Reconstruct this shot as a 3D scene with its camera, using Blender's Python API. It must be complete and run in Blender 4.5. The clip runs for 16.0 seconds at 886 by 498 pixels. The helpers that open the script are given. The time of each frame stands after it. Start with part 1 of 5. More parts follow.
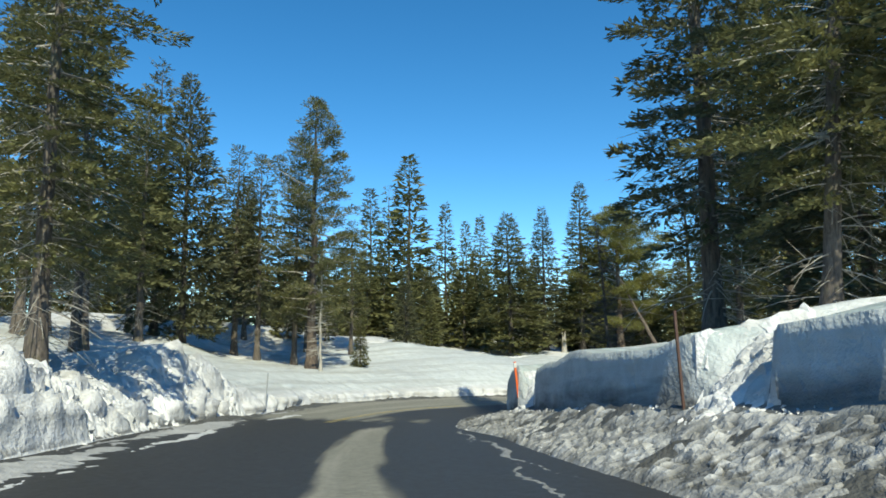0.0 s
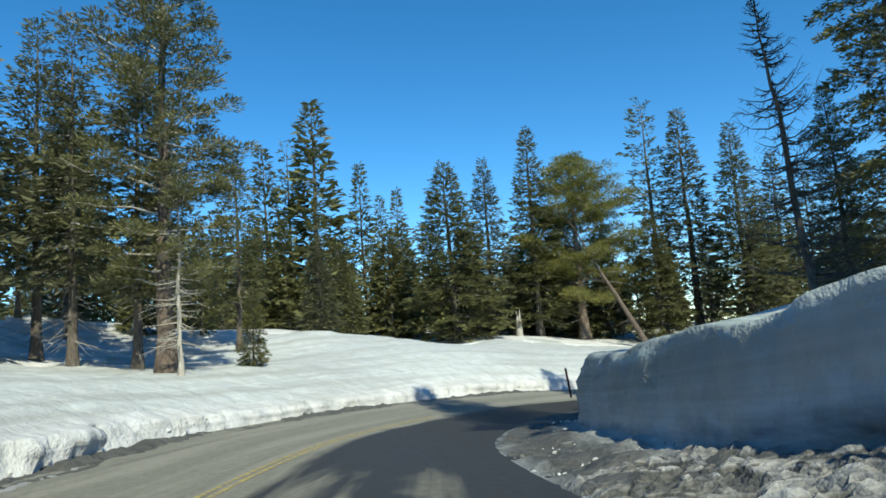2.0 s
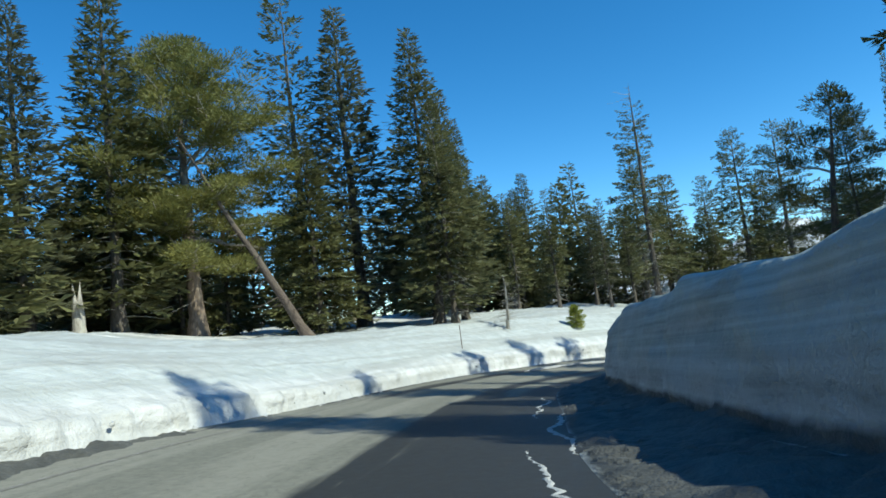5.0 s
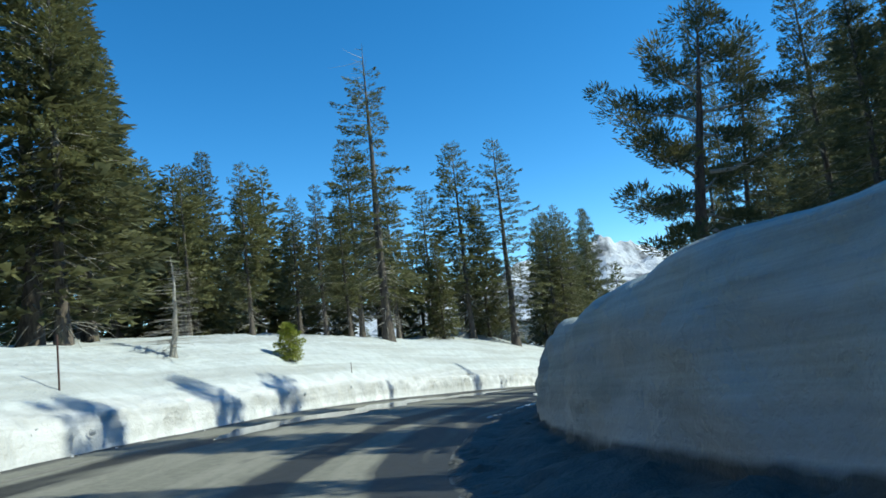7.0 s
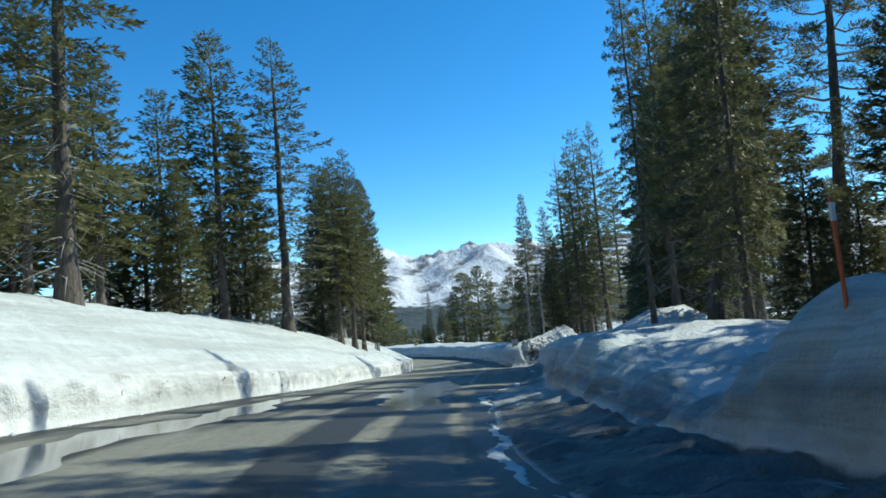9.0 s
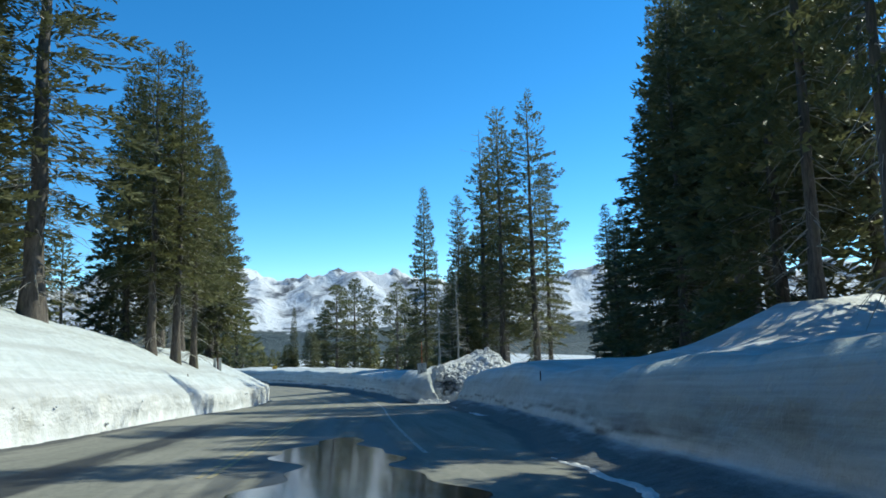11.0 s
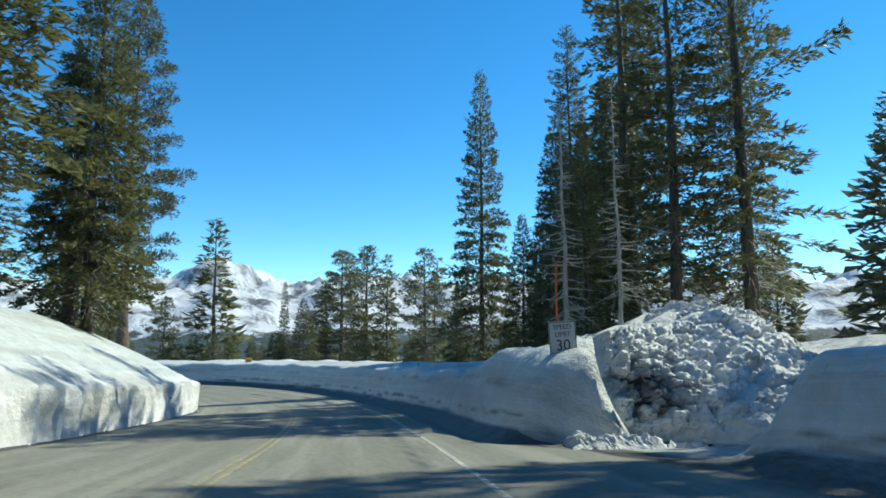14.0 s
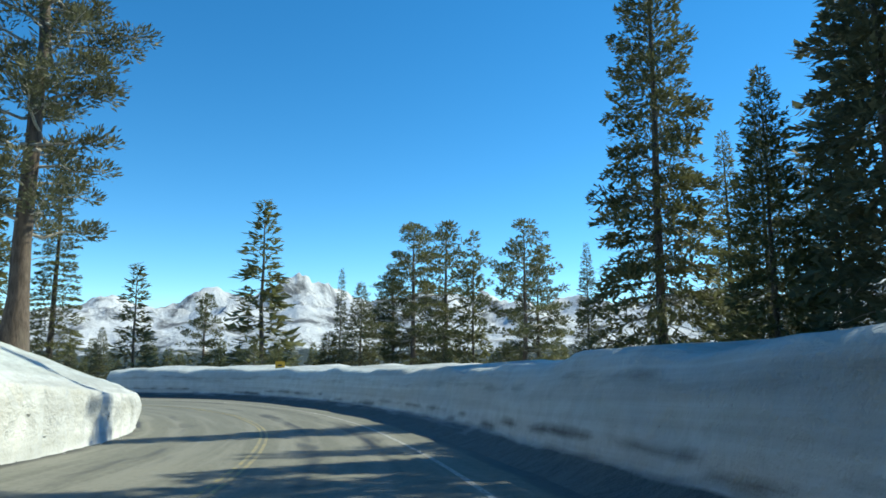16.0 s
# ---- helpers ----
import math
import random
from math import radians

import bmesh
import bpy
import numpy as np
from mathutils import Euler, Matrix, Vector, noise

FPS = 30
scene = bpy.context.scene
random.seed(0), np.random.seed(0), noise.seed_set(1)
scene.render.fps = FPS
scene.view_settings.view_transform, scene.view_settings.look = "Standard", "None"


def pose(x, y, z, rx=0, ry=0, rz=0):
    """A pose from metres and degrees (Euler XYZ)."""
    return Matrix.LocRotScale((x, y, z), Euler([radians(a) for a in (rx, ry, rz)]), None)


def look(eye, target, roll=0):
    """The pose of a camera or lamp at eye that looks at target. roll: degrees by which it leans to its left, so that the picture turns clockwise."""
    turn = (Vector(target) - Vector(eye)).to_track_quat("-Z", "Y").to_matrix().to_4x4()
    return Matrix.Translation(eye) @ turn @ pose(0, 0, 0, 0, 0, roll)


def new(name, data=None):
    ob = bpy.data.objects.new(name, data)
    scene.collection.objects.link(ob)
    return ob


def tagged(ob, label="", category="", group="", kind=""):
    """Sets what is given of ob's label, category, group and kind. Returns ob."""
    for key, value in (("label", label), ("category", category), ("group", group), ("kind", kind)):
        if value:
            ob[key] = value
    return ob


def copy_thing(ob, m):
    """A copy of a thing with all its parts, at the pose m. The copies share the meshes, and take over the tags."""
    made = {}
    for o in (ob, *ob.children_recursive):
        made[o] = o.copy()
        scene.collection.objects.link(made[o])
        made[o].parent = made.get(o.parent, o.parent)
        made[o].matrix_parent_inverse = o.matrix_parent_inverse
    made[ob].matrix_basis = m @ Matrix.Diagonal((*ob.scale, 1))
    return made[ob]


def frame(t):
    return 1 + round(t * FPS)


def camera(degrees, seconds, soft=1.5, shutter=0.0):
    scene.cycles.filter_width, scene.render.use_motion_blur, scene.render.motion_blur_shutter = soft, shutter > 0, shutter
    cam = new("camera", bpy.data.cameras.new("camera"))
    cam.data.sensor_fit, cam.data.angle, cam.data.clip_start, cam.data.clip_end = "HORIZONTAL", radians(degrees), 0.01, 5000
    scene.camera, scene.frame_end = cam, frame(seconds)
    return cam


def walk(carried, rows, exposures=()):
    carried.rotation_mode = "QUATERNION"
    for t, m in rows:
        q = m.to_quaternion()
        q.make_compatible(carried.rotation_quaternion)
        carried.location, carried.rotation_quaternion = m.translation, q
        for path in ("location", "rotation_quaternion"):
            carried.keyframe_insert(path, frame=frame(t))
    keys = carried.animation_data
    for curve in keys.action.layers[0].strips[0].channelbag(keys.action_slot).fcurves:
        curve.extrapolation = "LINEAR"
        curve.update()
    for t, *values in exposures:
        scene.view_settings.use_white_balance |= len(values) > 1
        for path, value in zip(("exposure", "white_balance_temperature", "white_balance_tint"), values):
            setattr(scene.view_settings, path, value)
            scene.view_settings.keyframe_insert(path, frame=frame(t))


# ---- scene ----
cam = camera(66.9, 16.0, 1.7)
PATH = [
    (0, (-0.052, 0.059, 1.255), (-0.036, 2.043, 1.511), -0.7),
    (0.5, (-0.783, 5.404, 0.916), (-0.675, 7.381, 1.195), -1.6),
    (1, (-1.311, 10.453, 0.461), (-1.132, 12.423, 0.757), -1.8),
    (1.5, (-1.768, 15.463, 0.065), (-1.548, 17.429, 0.358), -3.4),
    (2, (-2.063, 20.481, -0.348), (-1.751, 22.44, -0.097), -4.3),
    (2.5, (-2.073, 25.488, -0.751), (-1.62, 27.42, -0.501), -4.2),
    (3, (-1.714, 30.358, -1.179), (-1.137, 32.261, -0.968), -4.9),
    (3.5, (-0.987, 35.194, -1.596), (-0.193, 37.022, -1.423), -5.9),
    (4, (0.244, 40.025, -1.996), (1.303, 41.713, -1.822), -6.8),
    (4.5, (1.995, 44.593, -2.371), (3.226, 46.154, -2.157), -6.8),
    (5, (4.439, 49.068, -2.674), (5.856, 50.467, -2.484), -7.2),
    (5.2, (5.715, 50.687, -2.748), (7.207, 52.007, -2.567), -6.5),
    (7.3, (22.933, 64.624, -4.591), (24.873, 65.061, -4.379), -5.8),
    (7.5, (24.872, 65.611, -4.698), (26.831, 65.969, -4.503), -5.1),
    (8, (30.19, 67.713, -5.106), (32.177, 67.87, -4.942), -5.2),
    (8.5, (35.709, 69.22, -5.61), (37.704, 69.189, -5.46), -4.9),
    (9, (41.279, 70.164, -6.123), (43.264, 69.978, -5.969), -5.0),
    (9.5, (47.037, 70.549, -6.647), (49.002, 70.215, -6.487), -5.1),
    (10, (53.04, 70.638, -7.097), (54.974, 70.164, -6.913), -3.9),
    (10.2, (55.427, 70.527, -7.226), (57.351, 70.016, -7.028), -3.6),
    (12.3, (80.306, 67.145, -9.73), (82.2, 66.552, -9.487), 0.3),
    (12.5, (82.678, 66.765, -9.865), (84.579, 66.189, -9.632), -0.2),
    (13, (88.713, 65.778, -10.36), (90.624, 65.225, -10.149), -0.8),
    (13.5, (94.909, 64.768, -10.881), (96.822, 64.229, -10.664), -0.2),
    (14, (101.047, 63.715, -11.42), (102.96, 63.183, -11.178), -0.3),
    (14.5, (107.138, 62.599, -11.938), (109.066, 62.138, -11.676), -0.6),
    (15, (113.267, 61.618, -12.495), (115.207, 61.201, -12.239), -0.2),
    (15.5, (119.508, 60.802, -13.108), (121.455, 60.431, -12.84), 0.8),
    (16, (125.9, 60.139, -13.433), (127.853, 59.828, -13.135), 0.1),
]
walk(cam, [(t, look(eye, target, roll)) for t, eye, target, roll in PATH], [(0, 0.22, 7300, -4), (1.5, 0.22, 7150, -4), (2.5, 0.2, 6800, -5), (4, 0.1, 6500, -6), (5, 0.12, 6450, -7), (9, 0.17, 6350, -7), (12.5, 0.16, 6350, -6), (14.2, 0.26, 6750, -8), (16, 0.22, 6900, -8)])
# ---- the lie of the land: a line along the road, and heights beside it ----
LINE = np.array([
    (2.51, -17.53, 2.46), (0.73, -5.66, 0.55), (-0.87, 6.23, -0.44), (-1.95, 18.18, -1.41), (-1.72, 30.16, -2.41), (0.88, 41.84, -3.38),
    (7.18, 51.84, -4.22), (16.36, 59.56, -5.14), (26.27, 66.29, -6.06), (37.76, 69.62, -7.05), (49.7, 70.66, -8.09), (61.65, 69.73, -9.14),
    (73.54, 68.1, -10.26), (85.41, 66.33, -11.34), (97.25, 64.37, -12.34), (109.06, 62.28, -13.37), (120.95, 60.64, -14.39), (132.91, 59.65, -15.21),
    (144.9, 59.75, -16.0), (156.81, 61.12, -16.6), (168.27, 64.61, -17.0), (178.42, 70.88, -17.3), (185.6, 80.3, -17.6), (189.6, 91.4, -17.9)])


def spline(knots, step):
    """A smooth line through knots, in even steps."""
    ext = np.vstack([2 * knots[0] - knots[1], knots, 2 * knots[-1] - knots[-2]])
    u = np.linspace(0, 1, 40, endpoint=False)[:, None]
    pieces = []
    for a, b, c, d in zip(ext[:-3], ext[1:-2], ext[2:-1], ext[3:]):
        pieces.append(0.5 * (2 * b + (c - a) * u + (2 * a - 5 * b + 4 * c - d) * u ** 2 + (3 * b - a - 3 * c + d) * u ** 3))
    line = np.vstack(pieces + [knots[-1:]])
    run = np.r_[0, np.cumsum(np.hypot(*np.diff(line[:, :2], axis=0).T))]
    at = np.arange(0, run[-1], step)
    return at, np.stack([np.interp(at, run, line[:, k]) for k in range(3)], 1)


RUN, WAY = spline(LINE, 0.5)
RUN = RUN - 18.0
AHEAD = np.gradient(WAY[:, :2], axis=0)
AHEAD /= np.linalg.norm(AHEAD, axis=1)[:, None]


def along(table):
    """A quantity given at some stations of the road, for all of them: smooth between."""
    at, value = np.array(table, float).T
    def get(s):
        k = np.clip(np.searchsorted(at, s) - 1, 0, len(at) - 2)
        u = np.clip((s - at[k]) / (at[k + 1] - at[k]), 0, 1)
        u = u * u * (3 - 2 * u)
        return value[k] * (1 - u) + value[k + 1] * u
    return get


CROSS = along([(-20, .01), (0, .02), (20, .032), (40, .062), (60, .073), (80, .065), (100, .072), (120, .054), (140, .036), (165, .022), (190, .003), (215, -.02), (260, -.03)])
LEFT_FOOT = along([(-20, -6.0), (14, -6.1), (22, -6.5), (30, -6.3), (38, -7.1), (60, -7.0), (75, -6.3), (90, -6.9), (100, -7.5), (140, -7.9), (172, -8.0), (184, -7.7), (194, -7.3), (207, -7.2), (260, -6.8)])
LEFT_WALL = along([(-20, 2.3), (13, 2.3), (16, 1.7), (18.5, 1.2), (21.6, 1.35), (23.0, 2.2), (24.6, 2.5), (26.2, 2.3), (27.6, 1.9), (29, 1.35), (30.5, .8), (33, .6), (45, .45), (60, .55), (75, .6), (90, .85), (105, 1.05), (130, 1.1), (160, 1.0), (172, 1.35), (180, 1.4), (188, 1.45), (196, 1.65), (204, 1.5), (260, 1.3)])
LEFT_RISE = along([(-20, 2.4), (10, 2.4), (28, 2.3), (38, 2.1), (46, 1.9), (52, 2.2), (60, 2.9), (77, 2.7), (92, 3.2), (100, 3.7), (106, 4.1), (122, 4.4), (132, 4.6), (151, 4.4), (164, 4.2), (180, 4.6), (190, 4.9), (198, 4.9), (208, 4.3), (260, 3.3)])
RIGHT_FACE = along([(-20, .06), (8.3, .06), (8.7, 1.8), (10.0, 1.8), (10.35, .06), (22.0, .06), (22.4, 1.7), (23.4, 1.7), (23.8, .06), (26, .12), (34, .55), (90, .75), (100, 1.0), (103, 1.5), (118, 1.3), (124, 1.15), (140, 1.6), (158, 1.5), (163.5, 1.1), (169, 1.0), (169.9, 2.7), (172.6, 2.0), (175.5, 1.3), (179, .95), (260, .95)])
RIGHT_EDGE = along([(-20, 4.0), (18, 3.8), (26, 2.6), (40, 2.0), (55, 1.4), (75, 1.3), (95, 2.0), (118, 2.6), (130, 4.3), (140, 5.5), (148, 5.9), (160, 5.9), (165, 5.7), (168, 5.0), (169.5, 4.0), (170.6, 3.0), (172, 2.8), (192, 2.8), (260, 3.4)])
RIGHT_FOOT = along([(-20, 6.3), (8, 5.6), (12, 5.4), (22.0, 5.1), (24, 4.75), (30, 4.6), (45, 4.2), (52, 3.7), (75, 3.0), (92, 3.5), (97, 3.9), (115, 4.6), (130, 5.5), (140, 6.6), (148, 7.1), (160, 7.2), (165, 7.0), (168, 6.0), (169.5, 4.7), (170.3, 3.8), (171.5, 3.5), (178, 3.6), (192, 3.5), (200, 4.0), (260, 4.5)])
RIGHT_BACK = along([(-20, .20), (11, .20), (17, .08), (24, .08), (33, .18), (41, .06), (260, .06)])
RIGHT_SKIRT = along([(-20, 1.1), (10, 1.05), (22, .8), (25, .66), (30, .46), (42, .36), (60, .32), (260, .32)])
RIGHT_WALL = along([(-20, 2.2), (8, 2.1), (12, 2.1), (16, 2.2), (21.7, 2.15), (22.3, 1.85), (23.5, 1.9), (24.2, 2.2), (30, 2.12), (45, 2.3), (57, 2.45), (65, 2.6), (80, 2.25), (92, 1.95), (98, 2.0), (99.5, 1.95), (100.5, 1.35), (101.6, .8), (103.4, .7), (105.5, 1.1), (109, 1.35), (112, 1.8), (116, 1.85), (120, 2.2), (124, 2.1), (134, 1.9), (143, 2.0), (145.2, 1.86), (148.6, 2.42), (152, 2.42), (156, 2.36), (160, 2.3), (163, 2.0), (166, 2.1), (169.2, 2.2), (170.2, 2.32), (171, 2.42), (172.7, 2.6), (174.4, 2.55), (176.5, 2.33), (178.4, 2.1), (180.2, 1.9), (185, 1.92), (191, 2.1), (198, 2.1), (208, 2.2), (260, 2.2)])

LEFT_LAND = [(-12, 0, 3), (-20, 20, 1.6), (-12, 50, -1.5), (-17, 45, .8), (-17, 57, -.2), (-11, 58, -1.2), (-21, 47, .9), (-25, 75, 3.4), (-6, 67, .2), (-12, 76, 1.4), (11, 80, -1.2), (23, 87, -2.9), (30, 87, -3.5), (54, 91, -3.1), (62, 90, -3.4), (84, 87, -5.2), (94, 85, -5.3),
             (120, 81, -7.9), (128, 80, -9.1), (139, 74, -11.6), (150, 77, -13.5), (27, 100, -2.2), (17, 93, -.6), (0, 110, 1.5), (-30, 60, 4.2), (-25, 48, 2.7), (-34, 40, 4.2), (-30, 25, 3.4), (60, 120, -2), (110, 110, -6), (160, 100, -14), (-40, 0, 4), (40, 135, 0), (-10, 145, 4), (20, 180, 4), (90, 170, -4)]
RIGHT_LAND = [(14, -10, 3.5), (12, 10, 1.8), (14, 28, .4), (20, 42, -.9), (30, 54, -2.8), (30, 25, .5), (60, 50, -8.4), (60, 60, -8.9), (70, 55, -9.5), (85, 50, -10), (110, 46, -11.6), (135, 42, -14), (70, 25, -6), (100, 22, -12),
              (130, 18, -18), (160, 40, -16.5), (182, 50, -19), (200, 70, -20), (230, 70, -25), (212, 42, -24), (60, -10, -2), (20, -40, 6), (110, -20, -16), (180, 0, -26), (210, 110, -22)]


def smooth(a, b, x):
    u = np.clip((x - a) / (b - a), 0, 1)
    return u * u * (3 - 2 * u)


def waves(x, y, size, seed):
    """A rolling noise made of a few sines, about -1 to 1."""
    total = 0
    for k in range(5):
        turn, scale = seed * 1.7 + k * 2.4, (1 + .37 * k) * 6.283 / size
        total = total + np.sin((x * math.cos(turn) + y * math.sin(turn)) * scale + seed + 3.1 * k) / (1 + .4 * k)
    return total / 2.2


def country(x, y):
    """Height of the open land away from the road."""
    x, y = np.asarray(x, float), np.asarray(y, float)
    top, below = np.zeros(x.shape), np.zeros(x.shape)
    for px, py, pz in LEFT_LAND + RIGHT_LAND:
        w = 1 / ((x - px) ** 2 + (y - py) ** 2 + 40) ** 2
        top, below = top + w * pz, below + w
    near = top / below + .25 * waves(x, y, 17, 1) + .12 * waves(x, y, 6.5, 2)
    away = np.hypot(x - 90, y - 60)
    far = -18 - .055 * np.clip(x - 60, -200, 1400) + .02 * np.clip(y - 60, 0, 600) + 5 * waves(x, y, 210, 3)
    m = smooth(110, 330, away)
    return near * (1 - m) + far * m


def station(x, y):
    """Where a place lies by the road: metres along it, and metres to its right."""
    x, y = np.atleast_1d(np.asarray(x, float)), np.atleast_1d(np.asarray(y, float))
    s, o = np.zeros(x.shape), np.zeros(x.shape)
    for k in range(0, len(x), 4000):
        c = slice(k, k + 4000)
        i = ((x[c, None] - WAY[None, :, 0]) ** 2 + (y[c, None] - WAY[None, :, 1]) ** 2).argmin(1)
        dx, dy = x[c] - WAY[i, 0], y[c] - WAY[i, 1]
        s[c], o[c] = RUN[i] + dx * AHEAD[i, 0] + dy * AHEAD[i, 1], dx * AHEAD[i, 1] - dy * AHEAD[i, 0]
    return s, o


def spot(s, o):
    s = np.asarray(s, float)
    x, y = np.interp(s, RUN, WAY[:, 0]), np.interp(s, RUN, WAY[:, 1])
    return x + o * np.interp(s, RUN, AHEAD[:, 1]), y - o * np.interp(s, RUN, AHEAD[:, 0])


def road_height(s, o):
    return np.interp(s, RUN, WAY[:, 2]) - np.clip(o, -9, 6) * CROSS(s)


def breach_rim(o):
    """How far along the road the broken back of the breach stands, by the offset."""
    u = (o - 6.0) / 7.6
    return 171.0 + 2.4 * smooth(0, .5, u) + 1.7 * smooth(.72, 1, u)


def hollow(s, o):
    """The breach beside the speed limit sign: 1 inside it, 0 outside."""
    behind = smooth(5.85, 6.25, o) * smooth(breach_rim(o) + .25, breach_rim(o) - .35, s)
    return np.maximum(behind, smooth(170.6, 169.6, s)) * smooth(14.2, 13.2, o) * smooth(164.4 + .2 * (np.maximum(o, 0) - 7), 166.4 + .3 * (np.maximum(o, 0) - 7), s)


def bank_height(s, o):
    """Height of the snow beside the road, over the road's level."""
    s, o = np.broadcast_arrays(np.asarray(s, float), np.asarray(o, float))
    left, wall, rise = LEFT_FOOT(s), LEFT_WALL(s), LEFT_RISE(s)
    u = left - o
    heap = smooth(-20, -10, s) * (1 - smooth(26, 33, s))
    steep = .16 + 1.04 * heap
    v = np.clip((u - steep) / (14 + left - steep), 0, 1.6)
    hl = np.where(u < steep, wall * np.clip(u / steep, 0, 1) ** (.45 + .65 * heap), wall + (rise - wall) * (1 - np.clip(1 - v, 0, 1) ** (1.45 - .35 * smooth(165, 185, s))))
    foot, top, edge = RIGHT_FOOT(s), RIGHT_WALL(s) + .07 * np.sin(s * .83) + .04 * np.sin(s * 1.9 + 1), RIGHT_EDGE(s)
    w = o - foot
    low = RIGHT_SKIRT(s)
    skirt = low * np.clip((o - edge) / np.maximum(foot - edge, .1), 0, 1) ** 1.3
    wide = RIGHT_FACE(s)
    face = np.clip(w / wide, 0, 1)
    hr = np.where(w < 0, skirt, low + (top - low) * (1 - (1 - face) ** 2.6))
    hr = hr + np.where(w > wide, RIGHT_BACK(s) * np.clip(w - wide, 0, 3) + .05 * np.clip(w - wide - 3, 0, 4), 0)
    hr = hr + 1.3 * np.exp(-((s - 176.0) / 3.0) ** 2 - ((o - 11.4) / 2.2) ** 2) * smooth(169.6, 171.5, s)
    hr = hr * (1 - hollow(s, o))
    return np.where(o < 0, np.where(u > 0, hl, 0), np.where(o > edge, hr, 0))


def knoll(s, o):
    """A drift behind the broken stretch of wall."""
    return 2.0 * np.exp(-((s - 134.9) / 4.5) ** 2 - ((o - 13.9) / 3.2) ** 2)


def ground(x, y):
    """Height of the snow anywhere."""
    s, o = station(x, y)
    z = np.interp(s, RUN, WAY[:, 2]) - np.clip(o, -9, 6) * CROSS(s) + bank_height(s, o)
    m = np.where(o < 0, smooth(12, 22, -o), smooth(9, 17, o))
    return z * (1 - m) + country(np.atleast_1d(x), np.atleast_1d(y)) * m + knoll(s, o)


# ---- daylight ----
SUN_TURN, SUN_HEIGHT = radians(14), radians(44)         # the sun stands behind the start of the walk
sun_way = Vector((math.sin(SUN_TURN) * math.cos(SUN_HEIGHT), -math.cos(SUN_TURN) * math.cos(SUN_HEIGHT), math.sin(SUN_HEIGHT)))
world = bpy.data.worlds.new("sky")
scene.world = world
world.use_nodes = True
sky = world.node_tree.nodes.new("ShaderNodeTexSky")
sky.sky_type, sky.sun_disc = "NISHITA", False
sky.sun_elevation, sky.sun_rotation = SUN_HEIGHT, math.pi - SUN_TURN
sky.altitude, sky.air_density, sky.dust_density, sky.ozone_density = 2200, 0.9, 0.0, 3.4
back = world.node_tree.nodes["Background"]
deep = world.node_tree.nodes.new("ShaderNodeHueSaturation")
deep.inputs["Saturation"].default_value = 1.28
world.node_tree.links.new(sky.outputs[0], deep.inputs["Color"])
world.node_tree.links.new(deep.outputs[0], back.inputs[0])
back.inputs[1].default_value = 0.198
lamp = bpy.data.lights.new("sun", "SUN")
lamp.energy, lamp.angle, lamp.color = 4.9, radians(0.53), (1.0, 0.94, 0.84)
sun = new("sun", lamp)
sun.matrix_world = look(sun_way * 60, (0, 0, 0))


